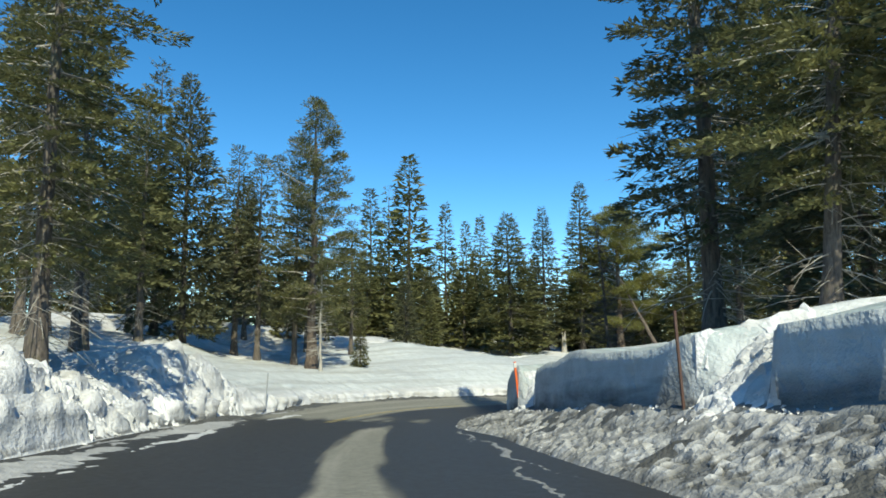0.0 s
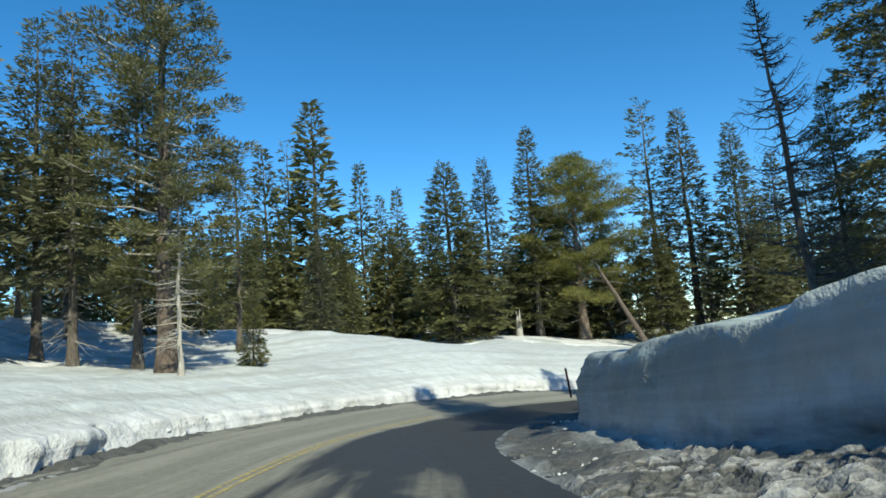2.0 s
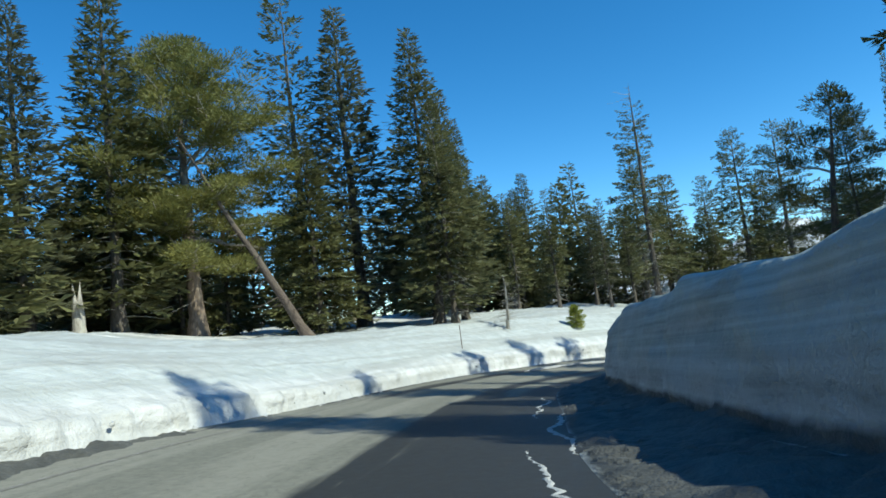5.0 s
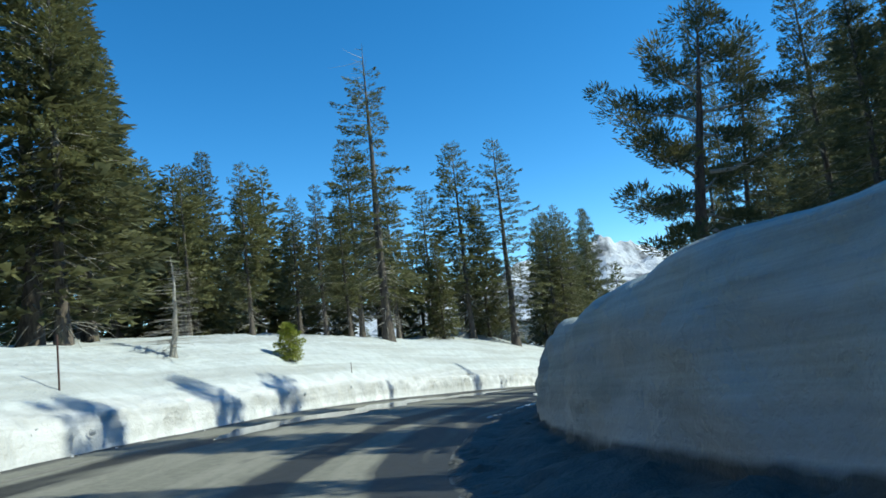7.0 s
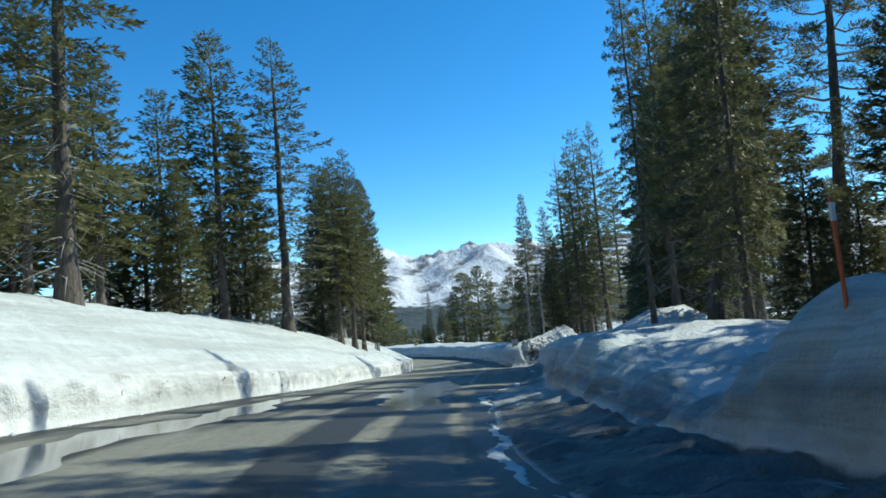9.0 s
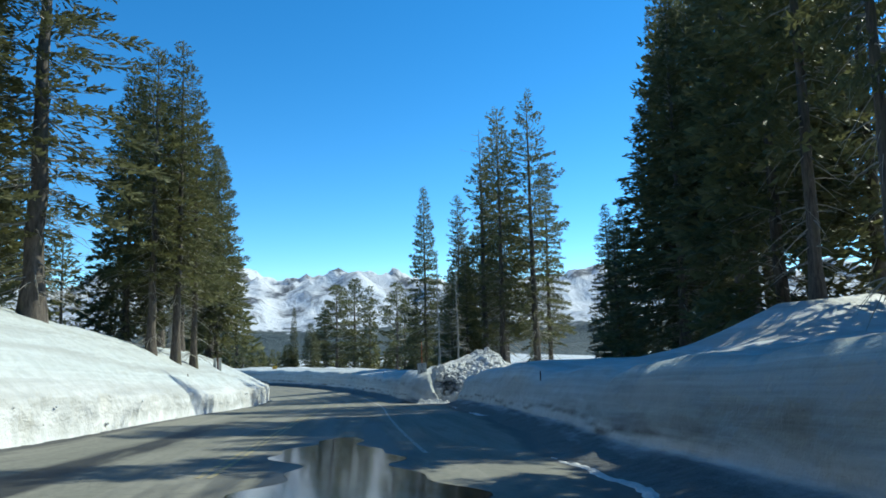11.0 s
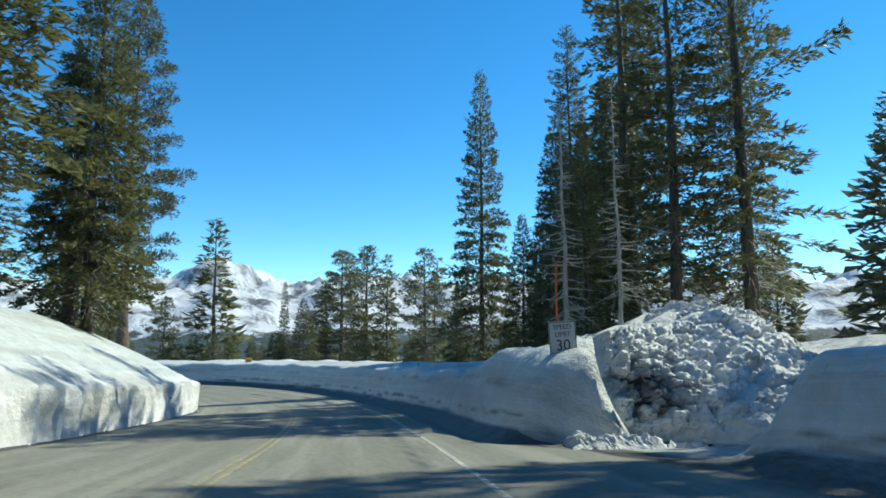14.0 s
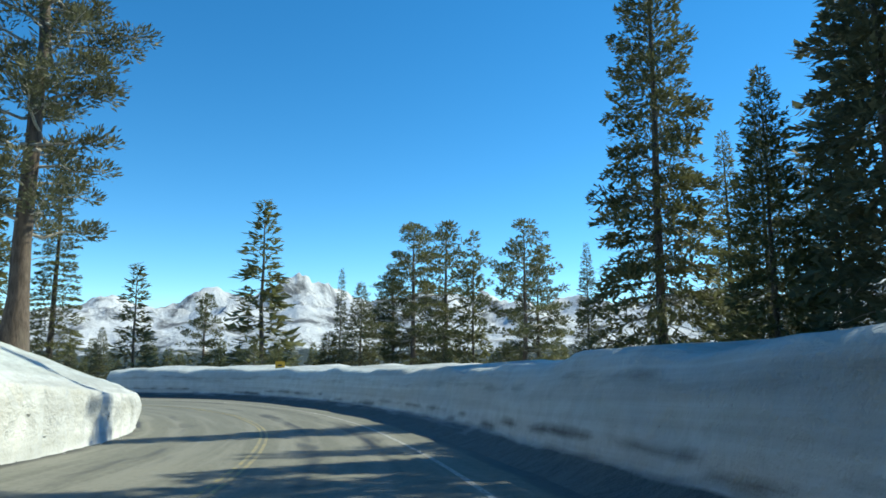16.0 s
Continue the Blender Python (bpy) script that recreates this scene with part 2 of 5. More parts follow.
# ---- materials ----
class Nodes:
    """A small hand for node materials."""
    def __init__(self, name):
        self.mat = bpy.data.materials.new(name)
        self.mat.use_nodes = True
        self.tree = self.mat.node_tree
        self.shader = self.tree.nodes["Principled BSDF"]

    def add(self, kind, **values):
        node = self.tree.nodes.new(kind)
        for key, value in values.items():
            if key in node.inputs:
                node.inputs[key].default_value = value
        return node

    def join(self, a, b):
        self.tree.links.new(a, b)

    def place(self, stretch=(1, 1, 1), kind="Object"):
        c, m = self.add("ShaderNodeTexCoord"), self.add("ShaderNodeMapping")
        m.inputs["Scale"].default_value = stretch
        self.join(c.outputs[kind], m.inputs["Vector"])
        return m.outputs[0]

    def world_place(self, stretch=(1, 1, 1)):
        c, m = self.add("ShaderNodeNewGeometry"), self.add("ShaderNodeMapping")
        m.inputs["Scale"].default_value = stretch
        self.join(c.outputs["Position"], m.inputs["Vector"])
        return m.outputs[0]

    def noise(self, where, scale, detail=4, rough=.6, warp=0.0):
        n = self.add("ShaderNodeTexNoise", Scale=scale, Detail=detail, Roughness=rough, Distortion=warp)
        self.join(where, n.inputs["Vector"])
        return n.outputs[0]

    def cells(self, where, scale):
        n = self.add("ShaderNodeTexVoronoi", Scale=scale)
        self.join(where, n.inputs["Vector"])
        return n.outputs[0]

    def ramp(self, value, *stops):
        r = self.add("ShaderNodeValToRGB")
        while len(r.color_ramp.elements) < len(stops):
            r.color_ramp.elements.new(.5)
        for e, (at, c) in zip(r.color_ramp.elements, stops):
            e.position, e.color = at, (*c, 1) if isinstance(c, tuple) else (c, c, c, 1)
        self.join(value, r.inputs[0])
        return r.outputs[0]

    def mix(self, amount, a, b, how="MIX"):
        m = self.tree.nodes.new("ShaderNodeMix")
        m.data_type, m.blend_type = "RGBA", how
        for k, v in ((0, amount), (6, a), (7, b)):
            if isinstance(v, (int, float)):
                m.inputs[k].default_value = v if k == 0 else (v, v, v, 1)
            elif isinstance(v, tuple):
                m.inputs[k].default_value = (*v, 1)
            else:
                self.join(v, m.inputs[k])
        return m.outputs[2]

    def sum(self, how, a, b=0.5):
        m = self.tree.nodes.new("ShaderNodeMath")
        m.operation = how
        for k, v in ((0, a), (1, b)):
            if isinstance(v, (int, float)):
                m.inputs[k].default_value = v
            else:
                self.join(v, m.inputs[k])
        return m.outputs[0]

    def value(self, name):
        a = self.add("ShaderNodeAttribute")
        a.attribute_name = name
        return a.outputs["Fac"]

    def chance(self):
        return self.add("ShaderNodeObjectInfo").outputs["Random"]

    def done(self, color, rough=.7, bump=None, strength=.3, depth=.02, metal=0.0):
        for key, v in (("Base Color", color), ("Roughness", rough), ("Metallic", metal)):
            if isinstance(v, tuple):
                self.shader.inputs[key].default_value = (*v, 1)
            elif isinstance(v, (int, float)):
                self.shader.inputs[key].default_value = v
            else:
                self.join(v, self.shader.inputs[key])
        if bump is not None:
            b = self.add("ShaderNodeBump", Strength=strength, Distance=depth)
            self.join(bump, b.inputs["Height"])
            self.join(b.outputs[0], self.shader.inputs["Normal"])
        return self.mat


def snow_material(name):
    n = Nodes(name)
    p = n.world_place()
    broad, grain = n.noise(p, .35, 4), n.noise(p, 3.2, 5, .65)
    cups = n.noise(n.world_place((1, 1, 1)), 1.7, 2, .5, .2)
    color = n.mix(n.ramp(broad, (.35, 0.0), (.7, 1.0)), (.60, .612, .62), (.70, .705, .71))
    # hollows of the cups are greyed, so their shade sits in the colour
    color = n.mix(n.sum("MULTIPLY", n.ramp(cups, (.42, 1.0), (.56, 0.0)), .55), color, (.49, .50, .495))
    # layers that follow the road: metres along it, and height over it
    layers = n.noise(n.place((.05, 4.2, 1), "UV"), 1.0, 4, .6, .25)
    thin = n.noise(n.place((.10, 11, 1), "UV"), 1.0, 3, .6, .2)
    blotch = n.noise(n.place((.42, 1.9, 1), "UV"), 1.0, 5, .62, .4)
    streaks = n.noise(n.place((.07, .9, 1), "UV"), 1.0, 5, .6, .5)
    # dirt of the snow, together with shade painted at feet and undercuts
    dirt_shade_mask = n.ramp(n.sum("ADD", n.sum("MULTIPLY", n.value("dirt"), 1.2), n.sum("MULTIPLY", n.sum("SUBTRACT", blotch, .5), 1.0)), (.28, 0.0), (.85, 1.0))
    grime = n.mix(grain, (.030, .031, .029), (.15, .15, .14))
    # packed grey snow; its dark teal also stands in for shade
    packed_shade = n.mix(n.ramp(layers, (.36, 0.0), (.64, 1.0)), (.22, .28, .275), (.43, .52, .515))
    packed_shade = n.mix(n.sum("MULTIPLY", n.ramp(thin, (.5, 0.0), (.66, 1.0)), .5), packed_shade, (.28, .315, .31))
    color = n.mix(n.sum("MULTIPLY", n.value("old"), n.ramp(broad, (.25, .65), (.75, 1.0))), color, packed_shade)
    color = n.mix(n.sum("MULTIPLY", n.ramp(streaks, (.46, 0.0), (.62, 1.0)), .6), color, (.35, .355, .34))
    color = n.mix(dirt_shade_mask, color, grime)
    specks = n.ramp(n.cells(p, 2.3), (.0, 1.0), (.055, 0.0))
    color = n.mix(n.sum("MULTIPLY", specks, .55), color, (.12, .10, .07))
    height = n.sum("ADD", n.sum("ADD", n.sum("MULTIPLY", n.noise(p, 5.5, 3, .6), 1.0), n.sum("MULTIPLY", n.noise(p, 15, 2, .6), .55)), n.sum("MULTIPLY", cups, 2.2))
    n.shader.inputs["Specular IOR Level"].default_value = .25
    return n.done(color, .62, height, .55, .10)


SNOW = snow_material("snow")
CLOD = snow_material("clod_snow")


def asphalt_material():
    n = Nodes("asphalt")
    flow = n.place((1, 1, 1), "UV")                       # metres along and across the road
    p = n.world_place()
    streak = n.noise(n.place((.06, 1.1, 1), "UV"), 1.0, 5, .6, .4)
    patch = n.noise(n.place((.16, .5, 1), "UV"), 1.0, 4, .6, .8)
    grit = n.noise(p, 60, 3, .7)
    worn = n.noise(p, 7, 5, .65)
    wet = n.sum("ADD", n.sum("ADD", n.value("wet"), n.sum("MULTIPLY", n.sum("SUBTRACT", streak, .5), .9)), n.sum("MULTIPLY", n.sum("SUBTRACT", patch, .5), .7))
    wet = n.ramp(wet, (.40, 0.0), (.60, 1.0))
    dry = n.mix(n.ramp(worn, (.3, 0.0), (.75, 1.0)), (.155, .155, .132), (.235, .230, .195))
    dry = n.mix(n.sum("MULTIPLY", n.ramp(streak, (.45, 0.0), (.6, 1.0)), .35), dry, (.36, .345, .30))
    dark = n.mix(worn, (.024, .025, .026), (.048, .048, .046))
    color = n.mix(wet, dry, dark)
    cracks = n.ramp(n.noise(n.world_place((1, 1, 1)), 1.4, 6, .6, 1.5), (.492, 0.0), (.5, 1.0), (.508, 0.0))
    color = n.mix(n.sum("MULTIPLY", cracks, .5), color, (.04, .04, .04))
    n.shader.inputs["Specular IOR Level"].default_value = .28
    rough = n.mix(wet, .92, n.mix(worn, .42, .72))
    return n.done(color, rough, n.sum("ADD", grit, n.sum("MULTIPLY", worn, .6)), .35, .008)


ASPHALT = asphalt_material()


def paint_material(name, color, gone=.36):
    n = Nodes(name)
    p = n.world_place()
    worn = n.ramp(n.noise(p, 9, 5, .7), (gone, 0.0), (gone + .22, 1.0))
    return n.done(n.mix(worn, (.19, .18, .16), color), .75, n.noise(p, 40), .2, .004)


YELLOW, WHITE = paint_material("yellow_paint", (.48, .39, .13), .43), paint_material("white_paint", (.58, .57, .53), .41)
OLD_YELLOW, OLD_WHITE = paint_material("worn_yellow_paint", (.48, .37, .07), .40), paint_material("worn_white_paint", (.36, .35, .33), .50)


def needle_material(name, low, high, tip, vary=.45):
    n = Nodes(name)
    p = n.world_place()
    tone = n.noise(p, .45, 3, .6)
    color = n.mix(n.ramp(tone, (.3, 0.0), (.7, 1.0)), low, high)
    color = n.mix(n.sum("MULTIPLY", n.ramp(n.noise(p, 2.2, 3, .7), (.5, 0.0), (.68, 1.0)), .6), color, tip)
    color = n.mix(n.sum("MULTIPLY", n.chance(), .35), color, low)
    color = n.mix(n.sum("MULTIPLY", n.ramp(n.chance(), (.45, 0.0), (.95, 1.0)), vary), color, (.135, .14, .105))
    n.shader.inputs["Specular IOR Level"].default_value = .3
    made = n.done(color, .55)
    thin = n.add("ShaderNodeBsdfTranslucent")               # light comes through the thin sprays
    n.join(color, thin.inputs["Color"])
    both = n.add("ShaderNodeMixShader", Fac=.30)
    n.join(n.shader.outputs[0], both.inputs[1])
    n.join(thin.outputs[0], both.inputs[2])
    n.join(both.outputs[0], n.tree.nodes["Material Output"].inputs["Surface"])
    return made


FIR_NEEDLES = needle_material("fir_needles", (.10, .108, .05), (.195, .195, .078), (.30, .28, .125))
PINE_NEEDLES = needle_material("pine_needles", (.095, .105, .05), (.185, .18, .075), (.27, .245, .11))
GOLD_NEEDLES = needle_material("gold_needles", (.14, .155, .05), (.265, .245, .07), (.39, .335, .10), 0.0)
YOUNG_NEEDLES = needle_material("young_needles", (.26, .30, .05), (.42, .43, .08), (.52, .48, .13))


def bark_material(name, dark, light, moss):
    n = Nodes(name)
    p = n.place((1, 1, .22))
    ridge = n.noise(p, 9, 5, .7, .6)
    color = n.mix(n.ramp(ridge, (.32, 0.0), (.68, 1.0)), dark, light)
    color = n.mix(n.sum("MULTIPLY", n.ramp(n.noise(n.place((1, 1, .5)), 1.6, 4), (.52, 0.0), (.62, 1.0)), .6), color, moss)
    return n.done(color, .9, ridge, .9, .04)


FIR_BARK = bark_material("fir_bark", (.045, .038, .032), (.19, .16, .135), (.13, .12, .07))
PINE_BARK = bark_material("pine_bark", (.05, .038, .030), (.19, .145, .115), (.15, .125, .10))
TAN_BARK = bark_material("tan_bark", (.10, .075, .055), (.34, .26, .20), (.27, .215, .17))
BARE_WOOD = bark_material("bare_wood", (.24, .22, .19), (.54, .51, .45), (.38, .37, .31))


# ---- meshes ----
def mesh_object(name, verts, faces, material, parent=None, label="", smooth_faces=True):
    me = bpy.data.meshes.new(name)
    if isinstance(faces, np.ndarray):
        count, width = faces.shape
        me.vertices.add(len(verts))
        me.vertices.foreach_set("co", np.asarray(verts, np.float32).ravel())
        me.loops.add(count * width)
        me.loops.foreach_set("vertex_index", faces.astype(np.int32).ravel())
        me.polygons.add(count)
        me.polygons.foreach_set("loop_start", np.arange(0, count * width, width, dtype=np.int32))
        me.update(calc_edges=True)
    else:
        me.from_pydata([tuple(v) for v in verts], [], faces)
    me.materials.append(material)
    me.polygons.foreach_set("use_smooth", np.full(len(me.polygons), smooth_faces))
    me.validate()
    ob = new(name, me)
    if parent:
        ob.parent = parent
    if label:
        tagged(ob, label)
    return ob


def part(name, bm, material, parent, label=""):
    """Links a bmesh as one mesh object under a thing or a part."""
    me = bpy.data.meshes.new(name)
    bm.to_mesh(me)
    bm.free()
    me.materials.append(material)
    ob = new(name, me)
    ob.parent = parent
    if label:
        tagged(ob, label)
    return ob


def sheet(rows, columns):
    """The quads of a grid of vertices."""
    i = np.arange(rows * columns).reshape(rows, columns)
    return np.stack([i[:-1, :-1], i[:-1, 1:], i[1:, 1:], i[1:, :-1]], -1).reshape(-1, 4)


def lumps(x, y, z, size, rough=3):
    """Fractal noise at many places."""
    return np.array([noise.fractal((a / size, b / size, c / size), .8, 2.1, rough) for a, b, c in zip(x, y, z)])


def lay_out(ob, u, v):
    """Gives a mesh a map of two lengths in metres, one value a vertex."""
    loops = np.empty(len(ob.data.loops), np.int32)
    ob.data.loops.foreach_get("vertex_index", loops)
    layer = ob.data.uv_layers.new(name="along")
    layer.data.foreach_set("uv", np.stack([u[loops], v[loops]], 1).astype(np.float32).ravel())


# ---- the snow by the road: banks, cut walls, heaps and the land behind them ----
def build_banks():
    s = np.arange(-17.5, 248, .25)
    left, edge, foot = LEFT_FOOT(s), RIGHT_EDGE(s), RIGHT_FOOT(s)
    cols = [-o + 0 * s for o in (24, 22, 20, 18.5, 17, 16, 15, 14, 13, 12, 11.2)]
    cols += [np.maximum(left - u, -11) if u > 2.6 else left - u for u in (2.9, 2.4, 2.0, 1.7, 1.45, 1.25, 1.05, .9, .75, .62, .52, .44, .37, .31, .25, .19, .13, .07, .03, 0)]
    cols += [left * .97, left * .5, 0 * s, edge * .6, edge * .97]
    cols += [edge + (foot - edge) * u for u in (0, .15, .3, .45, .6, .75, .88)]
    cols += [foot + u for u in (0, .03, .07, .12, .17, .23, .3, .37, .45, .53, .62, .72, .83, .95, 1.1, 1.25, 1.45, 1.7, 2, 2.3, 2.7, 3.2, 4, 5, 6.5, 8.5, 10.5, 13, 15.5, 18, 20)]
    o = np.stack(cols, 1)
    s = np.repeat(s[:, None], o.shape[1], 1)
    z = road_height(s, o) + bank_height(s, o)
    x, y = spot(s, o)
    m = np.where(o < 0, smooth(12, 22, -o), smooth(9, 17, o))
    z = z * (1 - m) + country(x, y) * m + knoll(s, o)
    on_road = (o > left[:, None] + .02) & (o < edge[:, None] - .02)
    shape = x.shape
    x, y, z, sf, of = x.ravel(), y.ravel(), z.ravel(), s.ravel(), o.ravel()
    heap = smooth(-20, -12, sf) * (1 - smooth(26, 32, sf)) * (of < 0) * smooth(0, .3, LEFT_FOOT(sf) - of) * (1 - smooth(3, 6, LEFT_FOOT(sf) - of))
    breach = smooth(168.4, 169.2, sf) * (1 - smooth(176, 177.5, sf)) * smooth(5.2, 6.2, of) * (1 - smooth(12, 13.5, of))
    slide = np.maximum(smooth(8.3, 8.7, sf) * smooth(10.35, 10.0, sf), smooth(22.0, 22.4, sf) * smooth(23.8, 23.4, sf)) * (of > 0)
    skirt = (of > RIGHT_EDGE(sf)) * (of < RIGHT_FOOT(sf) + .01) * (1 - smooth(100, 125, sf))
    wall = smooth(-.1, .2, of - RIGHT_FOOT(sf)) * (1 - smooth(.9, 1.6, of - RIGHT_FOOT(sf))) + smooth(0, .1, LEFT_FOOT(sf) - of) * (1 - smooth(.5, 1.2, LEFT_FOOT(sf) - of))
    big, mid, small = lumps(x, y, z, 2.2), lumps(x, y, z, .8), lumps(x + 9, y, z, .3, 2)
    rubble = smooth(94, 97, sf) * (1 - smooth(112, 118, sf)) * smooth(-.3, .4, of - RIGHT_FOOT(sf)) * (1 - smooth(3.5, 6, of - RIGHT_FOOT(sf)))
    low = smooth(-.1, .1, of - RIGHT_FOOT(sf)) * (1 - smooth(.25, .55, of - RIGHT_FOOT(sf))) * (1 - smooth(118, 130, sf)) * smooth(24, 32, sf)
    left_face = smooth(-.02, .05, LEFT_FOOT(sf) - of) * (1 - smooth(.16, .5, LEFT_FOOT(sf) - of)) * smooth(19, 25, sf) * (1 + .4 * (1 - smooth(50, 62, sf)))
    flutes = np.array([noise.fractal((a / .34, b / 3.0, .2), .7, 2.0, 3) for a, b in zip(sf, z)])
    slope = smooth(.2, 1.2, LEFT_FOOT(sf) - of) * (of < 0)
    z = z + (.02 * big + .02 * mid) + slope * (.08 * big + .045 * mid + .02 * small) + heap * (.34 * big + .32 * mid + .18 * small) + breach * (.26 * big + .34 * mid + .18 * small) + rubble * (.20 * big + .10 * mid + .05 * small) + skirt * (.13 * mid + .07 * small + .03)
    push = wall * (.10 * big + .02 * mid) * (.15 + .85 * smooth(24, 34, sf)) + heap * .22 * mid + low * (.16 * mid + .08 * small) + left_face * (.30 * flutes + .14 * mid) + breach * .2 * mid
    side = np.where(of < 0, 1, -1)
    nx, ny = np.interp(sf, RUN, AHEAD[:, 1]), -np.interp(sf, RUN, AHEAD[:, 0])
    x, y = x + nx * push * side, y + ny * push * side
    z = np.where(on_road.ravel(), road_height(sf, of) - .07, z)
    # slush dirt, made blacker past s 42 in place of the wall's shade
    dirt = skirt * (.90 - .16 * smooth(26, 31, sf) * (1 - smooth(42, 50, sf)) + .40 * smooth(42, 50, sf) - .30 * smooth(.5, 1, (of - RIGHT_EDGE(sf)) / np.maximum(RIGHT_FOOT(sf) - RIGHT_EDGE(sf), .1)))
    rise = z - road_height(sf, of)
    # dirt at the feet; on the left it also paints the foot's shadow line
    near_foot = np.where(of < 0, np.exp(-(rise / (.13 + .17 * smooth(18, 24, sf) * (1 - smooth(50, 60, sf)))) ** 2) * smooth(0, .05, LEFT_FOOT(sf) - of), np.exp(-(np.maximum(rise - RIGHT_SKIRT(sf) + .07, 0) / .12) ** 2) * (of > RIGHT_EDGE(sf) - .05))
    dirt = np.maximum(dirt, near_foot * np.where(of < 0, .50 + .30 * (1 - smooth(50, 62, sf)), .40 + .1 * smooth(24, 40, sf) * (1 - smooth(120, 150, sf))))
    # dark undercut line: its shade is painted as a wavering band
    line = .60 + .09 * np.sin(sf * .37) + .06 * np.sin(sf * 1.07 + 1) + .03 * np.sin(sf * 2.6)
    seam = (of > RIGHT_FOOT(sf) - .02) * smooth(120, 132, sf) * (1 - smooth(164, 166, sf) * smooth(170.8, 170.3, sf))
    dirt = np.maximum(dirt, seam * (.62 * np.exp(-((rise - line) / .085) ** 2) + .50 * smooth(.42, .30, rise)))
    ledge = (of > RIGHT_EDGE(sf) - .05) * (of < RIGHT_FOOT(sf)) * smooth(112, 124, sf)
    dirt = np.maximum(dirt, ledge * (.62 + .5 * np.exp(-((of - RIGHT_EDGE(sf)) / .55) ** 2)))
    dirt = np.maximum(dirt, seam * .34 * np.exp(-((rise - 1.55 - .1 * np.sin(sf * .5)) / .22) ** 2) * smooth(150, 170, sf))
    # right wall darkened towards its foot: grime, with shade painted in
    dirt = np.maximum(dirt, (.24 + .24 * (1 - smooth(.6, 1.4, rise))) * wall * (of > 0) * (.35 + .65 * smooth(24, 34, sf)) * (1 - slide) * (1 - .7 * smooth(128, 150, sf)))
    dirt = np.maximum(dirt, heap * .16)
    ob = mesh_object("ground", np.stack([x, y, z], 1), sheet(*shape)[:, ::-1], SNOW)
    a = ob.data.attributes.new("dirt", "FLOAT", "POINT")
    a.data.foreach_set("value", dirt.astype(np.float32))
    # old grey snow; on the right wall also painted shade, with sunlit slides spared
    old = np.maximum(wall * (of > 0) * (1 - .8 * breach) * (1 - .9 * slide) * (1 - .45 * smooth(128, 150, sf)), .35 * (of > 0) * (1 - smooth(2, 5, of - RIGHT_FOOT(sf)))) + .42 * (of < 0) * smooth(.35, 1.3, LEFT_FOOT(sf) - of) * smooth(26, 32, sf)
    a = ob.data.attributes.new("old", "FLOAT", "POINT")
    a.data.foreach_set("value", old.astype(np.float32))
    lay_out(ob, sf, rise + .7 * np.where(of < 0, LEFT_FOOT(sf) - of, of - RIGHT_FOOT(sf)))
    tagged(ob, "ploughed snow banks with cut walls and grey slush at the foot", "snow bank", kind="structure")


build_banks()


# ---- heaps of broken snow, finer than the banks ----
def blocks(x, y, size):
    """Tumbled blocks: each cell of the plan stands at a height of its own, with gaps between."""
    out = np.empty(len(x))
    for k, (a, b) in enumerate(zip(x / size, y / size)):
        far, near = noise.voronoi((a, b, .5))
        out[k] = .75 * noise.noise(near[0] * 2.7) + .55 * min(far[1] - far[0], .45) - .28 * far[0]
    return out


def build_heap(name, label, s0, s1, low, high, step, tall, size, dirt, lift=.02, slide=.0, fade=.6, end_on=False):
    """Broken snow from s0 to s1 along the road, between two offsets from it."""
    s = np.arange(s0, s1, step)
    rows = max(6, int(np.max(high(s) - low(s)) / step))
    v = np.linspace(0, 1, rows)
    o = low(s)[:, None] + (high(s) - low(s))[:, None] * v
    s = np.repeat(s[:, None], rows, 1)
    shape = s.shape
    sf, of, vf = s.ravel(), o.ravel(), np.tile(v, shape[0])
    x, y = spot(sf, of)
    z = road_height(sf, of) + bank_height(sf, of)
    edge = np.minimum(smooth(0, .16, vf) * smooth(1, .84, vf), np.minimum(smooth(s0, s0 + fade, sf), smooth(s1, s1 - fade, sf)))
    h = blocks(x, y, size) + .5 * blocks(x + 40, y, size * .42) + .22 * blocks(x + 80, y, size * .2)
    drift = waves(x, y, size * 5, 4)
    z = z + edge * (tall * (h + .25 * drift) + lift) - .07 * (1 - edge)
    push = edge * slide * (blocks(z * 2.2 + sf, of * .5 + z, size) + .5 * blocks(sf * 1.7, z * 1.7, size * .45))
    nx, ny = np.interp(sf, RUN, AHEAD[:, 1]), -np.interp(sf, RUN, AHEAD[:, 0])
    if end_on:                                              # the face looks back along the road
        nx, ny = -np.interp(sf, RUN, AHEAD[:, 0]), -np.interp(sf, RUN, AHEAD[:, 1])
    x, y = x + nx * push, y + ny * push
    ob = mesh_object(name, np.stack([x, y, z], 1), sheet(*shape)[:, ::-1], SNOW, smooth_faces=False)
    a = ob.data.attributes.new("dirt", "FLOAT", "POINT")
    # snow heaps darken more in the gaps between blocks than on their tops
    a.data.foreach_set("value", (dirt(sf, vf) * (np.clip(1.1 - 1.2 * h, .3, 1.5) if name == "snow_heap" else np.clip(1.04 - .4 * h, .75, 1.3))).astype(np.float32))
    lay_out(ob, sf, of + h)
    tagged(ob, label, "snow heap", kind="stuff")


build_heap("snow_heap", "rough heap of broken ploughed snow beside the lane", -8, 28.5, lambda s: LEFT_FOOT(s) - 3.4, lambda s: LEFT_FOOT(s) + .25, .08, .25, .42, lambda s, v: .10 + .5 * smooth(.9, 1, v), .03, .22)
